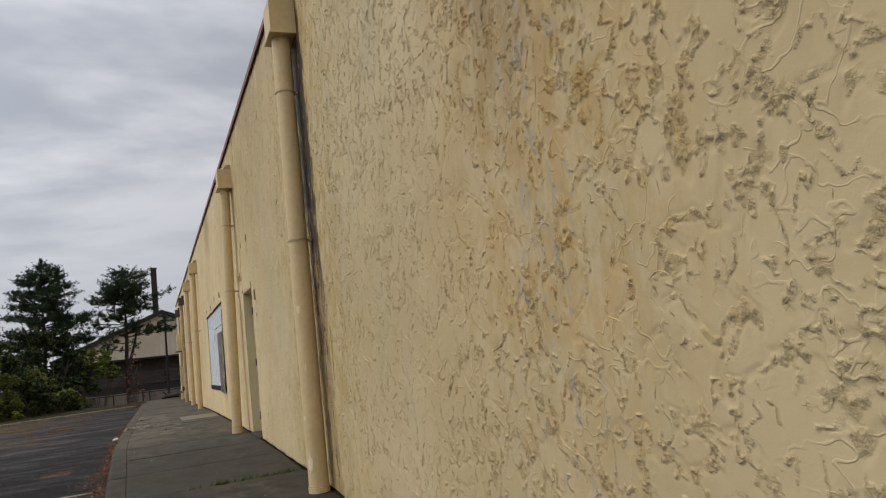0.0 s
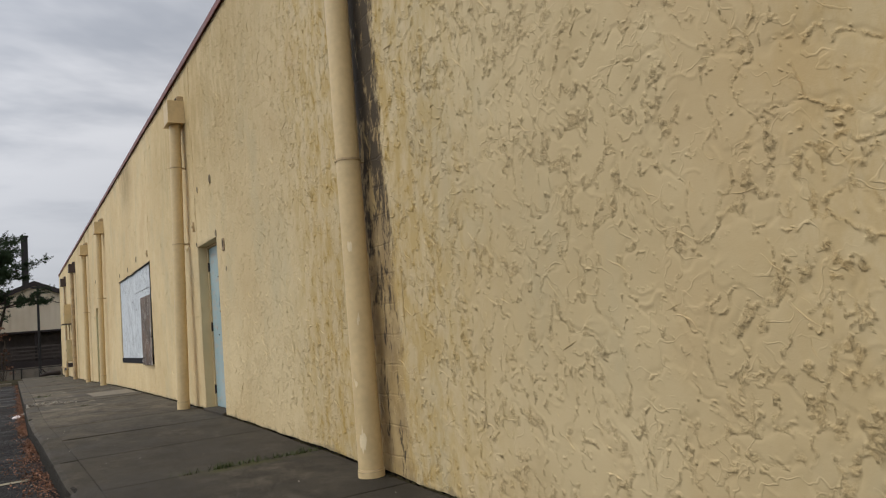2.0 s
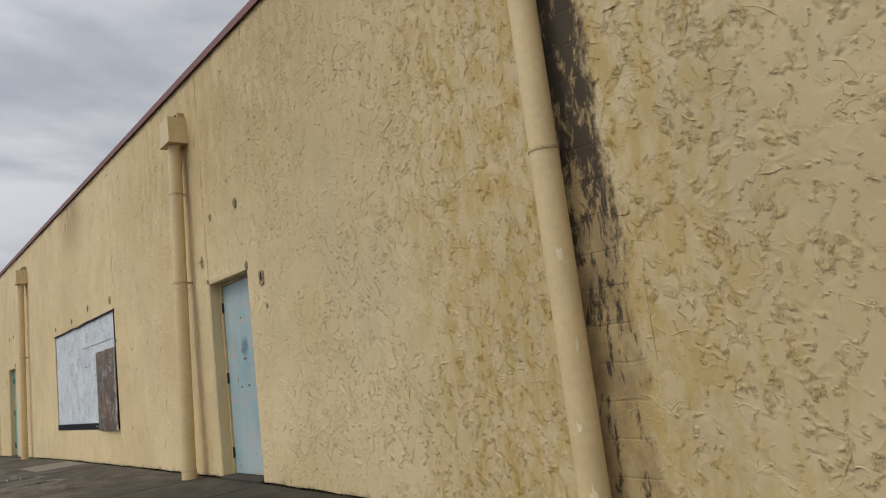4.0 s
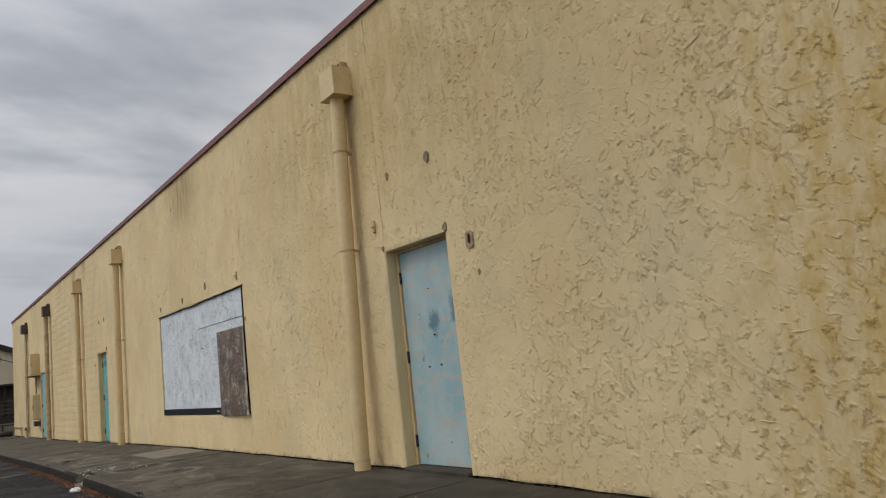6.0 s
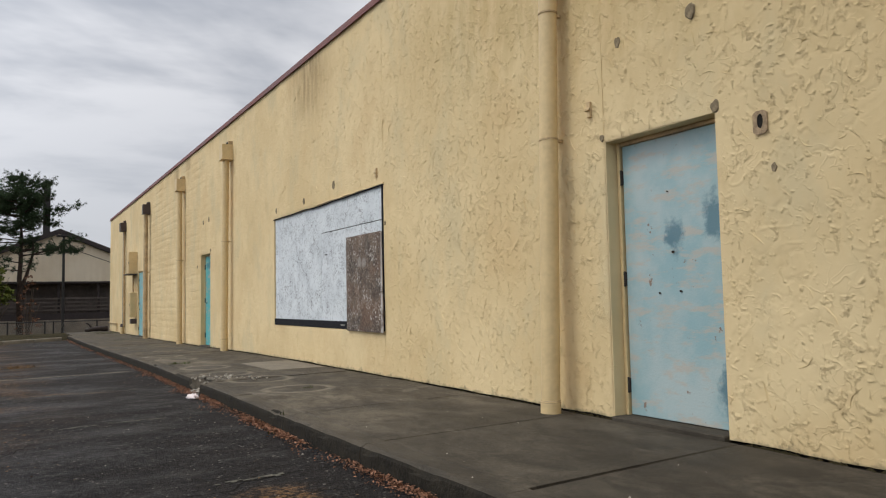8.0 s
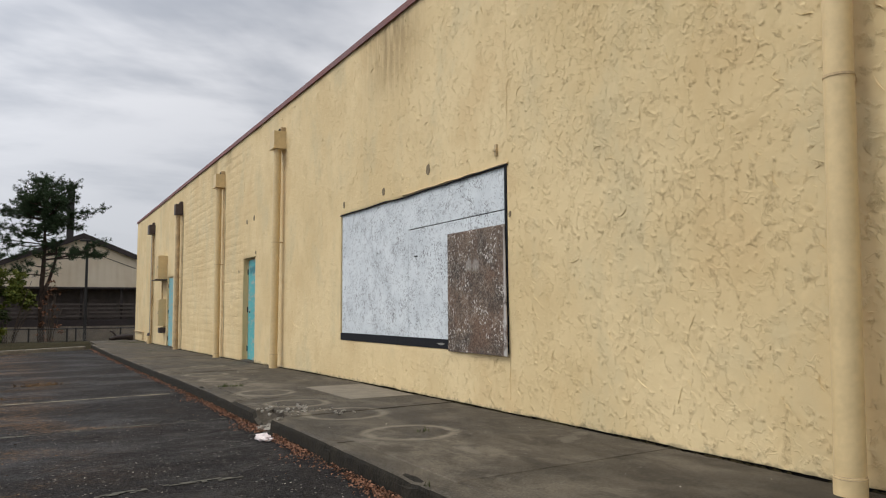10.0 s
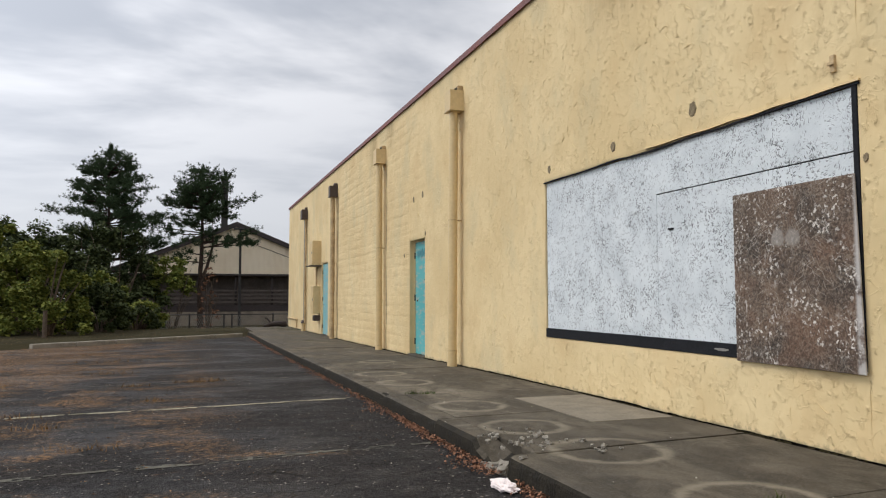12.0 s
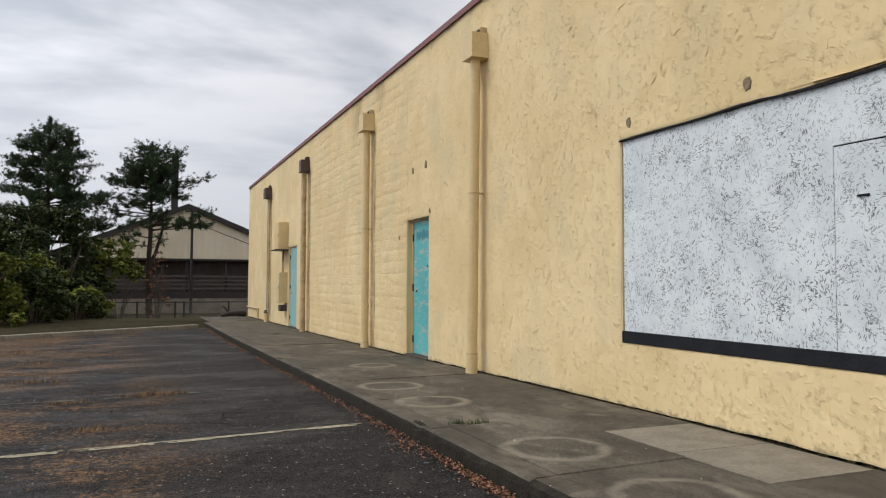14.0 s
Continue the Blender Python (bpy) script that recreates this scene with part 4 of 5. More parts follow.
    bm.faces.new(rows[0][::-1])
    bm.faces.new(rows[-1])
    bmesh.ops.recalc_face_normals(bm, faces=bm.faces)
    part("head_gap_strip", bm, BLACK_WOOD_AND_GAP, root, "wavy black strip drawn as the shaded gap at the window head")
    bm = bmesh.new()
    rows = []
    for i in range(17):
        y = y0 - 0.03 + 2.35 * i / 16
        lift = 0.013 + 0.004 * math.sin(i * 1.7) + 0.002 * math.sin(i * 4.1)
        rows.append([bm.verts.new((x, y, z1 + lift + dz)) for x, dz in ((0.0, 0.016), (-0.024, 0.009), (-0.026, -0.004), (0.0, -0.006))])
    for a, b in zip(rows, rows[1:]):
        for k in range(4):
            bm.faces.new([a[k], a[(k + 1) % 4], b[(k + 1) % 4], b[k]])
    bm.faces.new(rows[0][::-1])
    bm.faces.new(rows[-1])
    bmesh.ops.recalc_face_normals(bm, faces=bm.faces)
    part("plaster_lip", bm, PIPE_PAINT, root, "cream plaster lip above the shaded gap")
    brown = bmesh.new()
    box(brown, (-0.034, 16.325, 0.505), (-0.018, 17.465, 1.79), 0.004)
    for v in brown.verts:
        if v.co.y < 17:
            v.co.y -= 0.05 * (1.79 - v.co.z) / 1.285 - 0.02
            v.co.x -= 0.012 * (1.79 - v.co.z)
    part("brown_board", brown, BROWN_BOARD, root, "weathered brown strand board leaning over the white sheets")
    part("packing_strip", boxed((-0.017, 16.36, 0.62), (0.006, 17.44, 0.70)), BLACK_WOOD_AND_GAP, root)
    part("board_back", boxed((0.05, y0 + 0.05, z0 + 0.11), (0.07, y1 - 0.003, z1 - 0.003)), BLACK_WOOD_AND_GAP, root)
    # smear of white paint on the sill, a lifted chip
    bm = bmesh.new()
    ring = [bm.verts.new((-0.0135, 17.66 + 0.085 * math.cos(a) * (1 + 0.15 * math.sin(3 * a)), 0.575 + 0.012 * math.sin(a))) for a in (k * math.tau / 18 for k in range(18))]
    bm.faces.new(ring)
    part("paint_smear", bm, GALV, root, "thin smear of white paint on the sill")
    part("splinter", boxed((0.0, 18.27, 1.598), (0.011, 18.35, 1.612), 0.002), BLACK_WOOD_AND_GAP, root)
    return root


build_boarded_window()

# ---- downpipes ----


def build_downpipe(y, rings, foot, head_mat, body, label, lean=(0.0, 0.0)):
    zf = walk_z(y)
    root = thing("downpipe", label, "downpipe", "downpipes of the wall", at=(-0.122, y, zf))
    r, out, head = (0.086 if y < 10 else 0.079, 0.0, 3.955 - zf) if y < 20 else (0.071, -0.008, 3.955 - zf)

    def off(z):
        """How far the pipe stands out of plumb at a height."""
        return out + lean[0] * (1 - z / head), lean[1] * (1 - z / head)

    rings = [z - zf for z in rings]
    cuts = [0.0, foot, *sorted(rings), head + 0.02]
    for k, (a, b) in enumerate(zip(cuts, cuts[1:])):
        rr = r * (1.07 if k == 0 else 1.0 if k % 2 else 0.975)
        part("pipe_length", tubed((*off(a), a), (*off(b), b), rr, rr, 28), body, root)
    for z in rings:
        bm = bmesh.new()
        ox, oy = off(z)
        tube(bm, (ox, oy, z - 0.007), (ox, oy, z + 0.007), r * 1.06, r * 1.06, 28)
        box(bm, (ox + 0.06, oy - 0.016, z - 0.012), (0.118, oy + 0.016, z + 0.012))
        part("collar", bm, PIPE_WORN, root, "thin clamp collar")
    bm = tubed((*off(foot), foot - 0.012), (*off(foot), foot + 0.006), r * 1.09, r * 1.02, 28)
    part("foot_collar", bm, PIPE_WORN, root)
    # open-topped head with a lip below and a spout from the wall
    bm = bmesh.new()
    w, d0, d1, h = 0.155 if y < 20 else 0.135, -0.115, 0.118, 0.315
    lo = [(d0, -w), (d1, -w), (d1, w), (d0, w)]
    bot = [bm.verts.new((px, py, head)) for px, py in lo]
    top = [bm.verts.new((px, py, head + h)) for px, py in lo]
    ins = [bm.verts.new((px + (0.008 if px < 0 else -0.008), py * 0.95, head + h)) for px, py in lo]
    inb = [bm.verts.new((px + (0.008 if px < 0 else -0.008), py * 0.95, head + 0.1)) for px, py in lo]
    for i in range(4):
        j = (i + 1) % 4
        for p, q in ((bot, top), (top, ins), (ins, inb)):
            bm.faces.new([p[i], p[j], q[j], q[i]])
    bm.faces.new(bot)
    bm.faces.new(inb)
    bmesh.ops.recalc_face_normals(bm, faces=bm.faces)
    hd = part("rain_head", bm, head_mat, root, "box-shaped rain head")
    part("lip", boxed((d0 - 0.012, -w - 0.012, head - 0.012), (d1, w + 0.012, head + 0.004), 0.003), head_mat, hd)
    bm = boxed((0.02, -0.10, head + h - 0.05), (0.121, 0.06, head + h + 0.09), 0.012)
    part("spout", bm, head_mat if head_mat is BROWN_METAL else PIPE_WORN, hd)
    # near-black plate drawn as the shaded mouth of the spout
    part("spout_mouth", boxed((0.012, -0.08, head + h - 0.03), (0.019, 0.04, head + h + 0.06), 0.003), DARK, hd)
    return root


PIPE_LABEL = "cream painted round downpipe with box rain head"
p1 = build_downpipe(6.83, (2.05, 3.43), 0.05, PIPE_PAINT, PIPE_PAINT, "cream downpipe with chipped paint and mould behind it")
build_downpipe(12.80, (2.24, 3.33), 0.10, PIPE_PAINT, PIPE_PAINT, PIPE_LABEL + " beside a blue door", (-0.07, 0.05))
build_downpipe(23.66, (2.21, ), 0.25, PIPE_PAINT, PIPE_PAINT, PIPE_LABEL, (-0.03, 0.03))
build_downpipe(28.56, (2.08, ), 0.10, PIPE_PAINT, PIPE_PAINT, PIPE_LABEL)
build_downpipe(34.25, (2.0, ), 0.55, BROWN_METAL, PIPE_WORN, "stained cream downpipe with dark brown rain head")
chip_rng = random.Random(5)
for z0, z1, a, n in ((0.17, 0.34, 3.85, 9), (1.52, 1.62, 3.95, 6), (1.02, 1.09, 4.2, 4), (0.60, 0.66, 3.6, 5)):
    bm = bmesh.new()
    rows = []
    for i in range(n):
        t = a + (i - n / 2) * 0.075
        mid_, half = (z0 + z1) / 2 + chip_rng.gauss(0, 0.012), (z1 - z0) / 2 * math.sin(math.pi * (i + 0.6) / (n + 0.2)) * chip_rng.uniform(0.6, 1.1)
        rows.append([bm.verts.new((math.cos(t) * 0.0885, math.sin(t) * 0.0885, z)) for z in (mid_ - half, mid_ + half)])
    for q, w in zip(rows, rows[1:]):
        bm.faces.new([q[0], q[1], w[1], w[0]])
    part("paint_chip", bm, CHIP, p1, "pale bare patch where paint has chipped")


def build_conduit_pair():
    y, zf = 40.15, walk_z(40.15)
    root = thing("conduit_riser", "pair of thin grey conduits with brown box head", "conduit", at=(-0.07, y, zf))
    part("conduit", tubed((0, 0.09, 0.35), (0, 0.09, 4.2), 0.034, None, 12), GALV, root)
    part("conduit", tubed((0, -0.09, 0.30), (0, -0.09, 4.2), 0.034, None, 12), PIPE_WORN, root)
    part("boot", tubed((-0.03, 0.09, -0.02), (-0.03, 0.09, 0.30), 0.075, 0.07, 16), PIPE_PAINT, root)
    part("cap", tubed((-0.03, 0.09, 0.29), (-0.03, 0.09, 0.40), 0.095, 0.06, 16), BROWN_METAL, root, "dark cap on the boot")
    part("rain_head", boxed((-0.16, -0.22, 4.13), (0.066, 0.22, 4.48), 0.01), BROWN_METAL, root, "dark brown box head")
    part("spout", boxed((-0.02, -0.08, 4.485), (0.066, 0.1, 4.58), 0.01), BROWN_METAL, root)
    return root


build_conduit_pair()


def build_cabinet(y0, y1, z0, z1, depth, label, shelf):
    root = thing("electrical_cabinet", label, "electrical box", "electrical boxes by the far door", at=(0, (y0 + y1) / 2, z0))
    w, h = (y1 - y0) / 2, z1 - z0
    part("body", boxed((-depth + 0.02, -w, 0), (-0.002, w, h), 0.008), PIPE_PAINT, root)
    part("cover", boxed((-depth, -w + 0.015, 0.015), (-depth + 0.018, w - 0.015, h - 0.015), 0.006), PIPE_PAINT, root)
    if shelf:
        part("drip_shelf", boxed((-depth - 0.09, -w - 0.1, -0.035), (-0.002, w + 0.22, -0.004), 0.004), BROWN_METAL, root, "dark ledge under the box")
    part("latch", boxed((-depth - 0.014, -w + 0.06, h * 0.45), (-depth - 0.001, -w + 0.09, h * 0.55), 0.003), GALV, root)
    return root


build_cabinet(36.95, 37.60, 2.05, 2.86, 0.30, "cream painted metal cabinet on a dark ledge", True)
build_cabinet(37.02, 37.55, 0.46, 1.37, 0.25, "cream painted metal meter cabinet low on the wall", False)
solo("junction_box", boxed((-0.20, 37.05, 0.22), (-0.002, 37.42, 0.40), 0.008), BROWN_METAL, "small dark junction box under the cabinet", "junction box")
feed = bmesh.new()
tube(feed, (-0.10, 37.3, 1.37), (-0.10, 37.3, 2.01), 0.03, None, 12)
solo("conduit_link", feed, PIPE_WORN, "short conduit joining the two cabinets", "conduit")
low = bmesh.new()
tube(low, (-0.05, 42.4, -0.2), (-0.05, 42.4, 0.12), 0.025, None, 10)
tube(low, (-0.05, 42.375, 0.12), (-0.05, 45.3, 0.12), 0.025, None, 10)
solo("corner_pipe", low, PIPE_WORN, "thin pipe low along the wall corner", "pipe")

# ---- patches, holes and brackets on the wall ----


def round_patch(y, z, r, stretch=1.3, seed=0):
    rng = random.Random(seed)
    bm = bmesh.new()
    ring = []
    for i in range(14):
        a = i * math.tau / 14
        k = r * rng.uniform(0.82, 1.15)
        ring.append((math.cos(a) * k, math.sin(a) * k * stretch))
    f = [bm.verts.new((0.002, py, pz)) for py, pz in ring]
    g = [bm.verts.new((-0.007, py * 0.85, pz * 0.85)) for py, pz in ring]
    for i in range(14):
        j = (i + 1) % 14
        bm.faces.new([f[i], f[j], g[j], g[i]])
    bm.faces.new(g)
    bmesh.ops.recalc_face_normals(bm, faces=bm.faces)
    return solo("mortar_patch", bm, PATCH_GREY, "small grey mortar patch on the stucco", "patch", "mortar patches on the wall", at=(-0.008, y, z))


PATCHES = [(11.41, 2.885, 0.045), (12.12, 2.885, 0.035), (11.24, 2.17, 0.035), (10.82, 1.69, 0.022), (12.33, 2.17, 0.025), (20.62, 2.52, 0.035), (19.21, 2.525, 0.042), (17.95, 2.60, 0.055), (26.30, 2.88, 0.045), (25.72, 2.90, 0.05), (16.27, 1.88, 0.022), (25.55, 2.16, 0.03), (26.95, 1.83, 0.03)]
for k, (y, z, r) in enumerate(PATCHES):
    round_patch(y, z, r, 1.35, k)

vent = thing("wall_socket_hole", "rusted square plate with a near-black backing for the shade in the hole in it", "wall plate", at=(-0.012, 10.90, 1.985))
vent.scale = (1, 0.68, 0.75)
bm = bmesh.new()
ring_o, ring_i = [], []
for i in range(16):
    a = i * math.tau / 16
    c, s = math.cos(a), math.sin(a)
    k = min(0.075 / max(abs(c), 1e-6), 0.10 / max(abs(s), 1e-6))
    ring_o.append((bm.verts.new((-0.006, c * k, s * k)), bm.verts.new((0.004, c * k, s * k))))
    ring_i.append((bm.verts.new((-0.006, c * 0.033, 0.012 + s * 0.062)), bm.verts.new((0.004, c * 0.033, 0.012 + s * 0.062))))
for i in range(16):
    j = (i + 1) % 16
    bm.faces.new([ring_o[i][0], ring_o[j][0], ring_i[j][0], ring_i[i][0]])
    bm.faces.new([ring_o[i][0], ring_o[i][1], ring_o[j][1], ring_o[j][0]])
    bm.faces.new([ring_i[i][0], ring_i[j][0], ring_i[j][1], ring_i[i][1]])
bmesh.ops.recalc_face_normals(bm, faces=bm.faces)
part("plate", bm, RUST_PLATE, vent)
# near-black piece painting the shade inside the hole
part("hole_back", boxed((-0.002, -0.04, -0.06), (0.003, 0.04, 0.085)), DARK, vent, "near-black backing for the shade in the hole")


def wall_clip(y, z, h, label):
    bm = boxed((-0.028, y - 0.02, z - h / 2), (0.001, y + 0.02, z + h / 2), 0.004)
    box(bm, (-0.042, y - 0.028, z - 0.012), (-0.026, y + 0.028, z + 0.012), 0.004)
    return solo("wall_bracket", bm, PIPE_WORN, label, "bracket", "brackets on the wall")


wall_clip(16.49, 2.55, 0.12, "short painted bracket above the boarded window")
wall_clip(12.46, 2.43, 0.13, "short stained bracket between pipe and door")


# ---- beyond the lot: neighbouring building, lamp pole, stack, fence ----


def build_neighbour():
    root = thing("neighbour_building", "far tan gabled building with dark louvred lower storey", "building")
    px, pz, slope, half, y = -0.36, 7.35, 0.41, 9.5, 79.0
    bm = bmesh.new()
    pts = [(px - half, 3.0), (px + half, 3.0), (px + half, pz - slope * half), (px, pz), (px - half, pz - slope * half)]
    a = [bm.verts.new((u, y, v)) for u, v in pts]
    b = [bm.verts.new((u, y + 24, v)) for u, v in pts]
    for i in range(5):
        bm.faces.new([a[i], a[(i + 1) % 5], b[(i + 1) % 5], b[i]])
    bm.faces.new(a)
    bm.faces.new(b[::-1])
    bmesh.ops.recalc_face_normals(bm, faces=bm.faces)
    part("gable", bm, GABLE, root, "tan ribbed gable siding")
    for s in (-1, 1):
        bm = bmesh.new()
        ends = [(px, pz + 0.02), (px + s * (half + 0.5), pz - slope * (half + 0.5) + 0.02)]
        lo = [bm.verts.new((u, yy, v - 0.24 + dz)) for yy in (y - 0.35, y + 24.3) for u, v in ends for dz in (0.0, 0.42)]
        for f in ((0, 1, 3, 2), (4, 6, 7, 5), (0, 2, 6, 4), (1, 5, 7, 3), (0, 4, 5, 1), (2, 3, 7, 6)):
            bm.faces.new([lo[i] for i in f])
        bmesh.ops.recalc_face_normals(bm, faces=bm.faces)
        part("roof", bm, FASCIA, root, "dark brown roof with fascia")
    part("soffit_beam", boxed((px - half, y - 0.12, 2.86), (px + half, y + 0.2, 3.02)), FASCIA, root)
    part("lower_wall", boxed((px - half, y + 1.6, -1.6), (px + half, y + 1.9, 3.0)), SLAT, root, "brown recessed lower wall")
    part("parapet", boxed((px - half, y - 0.05, -1.6), (px + half, y + 0.2, -0.25)), SHADE_WALL, root, "mottled tan parapet coloured as in shade")
    part("dark_band", boxed((px - half, y + 0.02, -0.24), (px + half, y + 0.14, 0.30)), FASCIA, root)
    for k in range(4):
        z = 0.52 + 0.33 * k
        part("slat", boxed((px - half, y - 0.02, z), (px + half, y + 0.10, z + 0.13)), SLAT, root)
    for k in range(7):
        u = px - half + 0.2 + k * (2 * half - 0.4) / 6
        part("post", boxed((u - 0.1, y + 0.16, -1.5), (u + 0.1, y + 0.36, 2.86)), FASCIA, root)
    tubed_brace = tubed((px + 0.5, y - 0.02, 6.0), (px + 5.6, y - 0.02, 4.1), 0.025, None, 6)
    part("cable", tubed_brace, FASCIA, root, "dark cable along the gable")
    return root


build_neighbour()


def build_lamp_pole():
    root = thing("lamp_pole", "tall dark steel lamp pole beyond the lot", "street lamp", at=(-0.13, 77.6, -1.45))
    part("pole", tubed((0, 0, 0), (0, 0, 8.2), 0.13, 0.09, 12), DARK_STEEL, root)
    part("lamp_head", boxed((-0.55, -0.16, 8.2), (0.25, 0.16, 8.36), 0.03), DARK_STEEL, root)
    part("base_plate", boxed((-0.25, -0.25, -0.02), (0.25, 0.25, 0.05), 0.01), DARK_STEEL, root)
    return root


build_lamp_pole()
stack = thing("flue_stack", "tall dark rectangular flue far behind the trees", "flue", at=(-0.78, 95.0, -1.5))
part("shaft", boxed((-0.33, -0.33, 0), (0.33, 0.33, 15.35), 0.03), DARK_STEEL, stack)
part("rim", boxed((-0.40, -0.40, 15.36), (0.40, 0.40, 15.5), 0.03), DARK_STEEL, stack)


def build_fence():
    root = thing("chain_fence", "low chain link fence with thin rusty posts", "fence")
    y = 57.5
    xs = [-13.5 + 2.35 * k for k in range(8)]
    for x in xs + [-2.2]:
        part("post", tubed((x, y, -1.5), (x, y, 0.05), 0.045, None, 8), DARK_STEEL, root)
    part("top_rail", tubed((xs[0], y, 0.0), (4.0, y, 0.0), 0.03, None, 8), DARK_STEEL, root)
    verts, faces = [], []
    for d in (-1, 1):
        for k in range(150):
            x = xs[0] + k * 0.12
            p = len(verts)
            a, b = (x, -1.4), (x + d * 0.7, 0.0)
            verts += [(a[0] - 0.006, y, a[1]), (a[0] + 0.006, y, a[1]), (b[0] + 0.006, y, b[1]), (b[0] - 0.006, y, b[1])]
            faces.append((p, p + 1, p + 2, p + 3))
    ob = new("mesh_wire", raw("mesh_wire", verts, faces, GALV))
    ob.parent = root
    tagged(ob, "thin grey fence wire", kind="stuff")
    return root


build_fence()

# ---- trees and shrubs ----


def limb(bm, pts, r0, r1, n=7):
    """A bent, tapered limb through pts."""
    rings = []
    for i, p in enumerate(pts):
        p = Vector(p)
        d = (Vector(pts[min(i + 1, len(pts) - 1)]) - Vector(pts[max(i - 1, 0)])).normalized()
        q = d.to_track_quat("Z", "Y")
        r = r0 + (r1 - r0) * i / (len(pts) - 1)
        rings.append([bm.verts.new(p + q @ Vector((math.cos(a * math.tau / n) * r, math.sin(a * math.tau / n) * r, 0))) for a in range(n)])
    for a, b in zip(rings, rings[1:]):
        for k in range(n):
            bm.faces.new([a[k], a[(k + 1) % n], b[(k + 1) % n], b[k]]).smooth = True
    bm.faces.new(rings[-1])
    return pts


def tuft(verts, faces, c, rng, size, count, up=0.35):
    """A brush of needles round a shoot."""
    for _ in range(count):
        d = Vector((rng.gauss(0, 1), rng.gauss(0, 1), rng.gauss(up, 0.8)))
        if d.length < 0.05:
            continue
        d.normalize()
        s = d.orthogonal().normalized()
        s = Matrix.Rotation(rng.uniform(0, math.tau), 3, d) @ s
        ln, w = size * rng.uniform(0.6, 1.15), size * 0.055
        p = len(verts)
        verts += [tuple(c + s * w), tuple(c - s * w), tuple(c + d * ln)]
        faces.append((p, p + 1, p + 2))


def build_pine(at, tall, seed, tiers, label, fork=None, boughs=()):
    """tiers: (height, reach, limbs, fullness) from low to high."""
    rng = random.Random(seed)
    root = thing("pine_tree", label, "tree", "pines beyond the lot", at=at)
    bm = bmesh.new()
    trunk = [(0.06 * math.sin(k * 1.3 + seed), 0.06 * math.cos(k * 1.1), tall * k / 8) for k in range(9)]
    limb(bm, trunk, 0.24, 0.04, 9)
    if fork:
        f0, fx = fork
        limb(bm, [(0.02, 0, f0), (fx * 0.5, 0.1, f0 + 1.0), (fx, 0.15, f0 + 2.6), (fx * 0.9, 0.1, f0 + 4.6)], 0.15, 0.04, 8)
    verts, faces = [], []
    plan = [(h, reach * rng.uniform(0.35, 0.92), k * math.tau / n + rng.uniform(-0.5, 0.5) + h, full) for h, reach, limbs, full in tiers for n in (int(limbs * 1.35),) for k in range(n)]
    for h, r, a, full in plan + list(boughs):
        z0 = h + rng.uniform(-0.55, 0.55)
        rise = rng.uniform(0.0, 0.38) * r
        pts = [Vector((math.cos(a) * r * t, math.sin(a) * r * t, z0 + rise * t * t + rng.gauss(0, 0.05))) for t in (0.0, 0.3, 0.62, 1.0)]
        limb(bm, pts, 0.055, 0.014, 5)
        for _ in range(int(9 * full * r / 2.0) + 2):
            t = 0.28 + 0.76 * rng.random() ** 0.7
            base = pts[0].lerp(pts[-1], t) + Vector((rng.gauss(0, 0.20), rng.gauss(0, 0.20), rng.gauss(0.0, 0.10)))
            aim = Vector((math.cos(a) * 0.6 + rng.gauss(0, 0.6), math.sin(a) * 0.6 + rng.gauss(0, 0.6), rng.uniform(0.1, 0.9))).normalized()
            reach_ = rng.uniform(0.35, 0.85)
            for q in range(5):
                c = base + aim * reach_ * (q / 4) + Vector((rng.gauss(0, 0.06), rng.gauss(0, 0.06), rng.gauss(0, 0.05)))
                tuft(verts, faces, c, rng, 0.30 - 0.03 * q, 24, 0.5)
    if tiers[-1][3] > 0.5:
        for _ in range(46):
            t = rng.uniform(0, 1)
            c = Vector((rng.gauss(0, 0.30) * (1.05 - t), rng.gauss(0, 0.30) * (1.05 - t), tall - 1.2 + 1.45 * t))
            tuft(verts, faces, c, rng, 0.28, 20, 0.8)
    part("trunk", bm, BARK, root, "dark bare trunk with limbs")
    ob = new("crown", raw("crown", verts, faces, NEEDLES))
    ob.parent = root
    return root


build_pine((-9.42, 67.2, -1.45), 12.6, 3, [(3.4, 3.4, 7, 0.8), (4.5, 3.7, 8, 0.85), (5.6, 3.7, 9, 0.9), (6.6, 3.4, 9, 0.9), (7.6, 3.3, 9, 0.95), (8.5, 3.1, 10, 1.0), (9.4, 2.9, 10, 1.1), (10.3, 2.4, 9, 1.15), (11.1, 2.0, 8, 1.1), (11.8, 1.3, 7, 1.0)], "tall dark pine with dense layered crown", boughs=((6.1, 4.1, 0.1, 0.9), (5.0, 4.4, -0.2, 0.9), (4.2, 4.6, 0.2, 0.8), (5.4, 3.6, 3.0, 0.8), (7.2, 3.4, 0.3, 0.9), (8.1, 3.6, 3.2, 0.8)))
build_pine((-3.40, 68.2, -1.45), 11.7, 8, [(5.0, 1.7, 3, 0.3), (5.8, 3.2, 4, 0.5), (6.9, 2.4, 5, 0.6), (7.9, 3.0, 8, 0.9), (8.8, 3.3, 10, 1.0), (9.6, 3.1, 10, 1.05), (10.4, 2.4, 8, 1.0), (11.1, 1.4, 6, 0.9)], "forked dark pine with open flat crown", fork=(3.6, 0.8), boughs=((6.5, 3.5, -0.1, 1.3), (6.0, 3.2, 0.2, 1.1), (5.8, 3.8, -0.3, 0.7), (7.4, 4.3, 3.1, 0.8), (6.9, 3.7, 3.3, 0.7), (8.2, 3.6, 0.0, 1.0)))


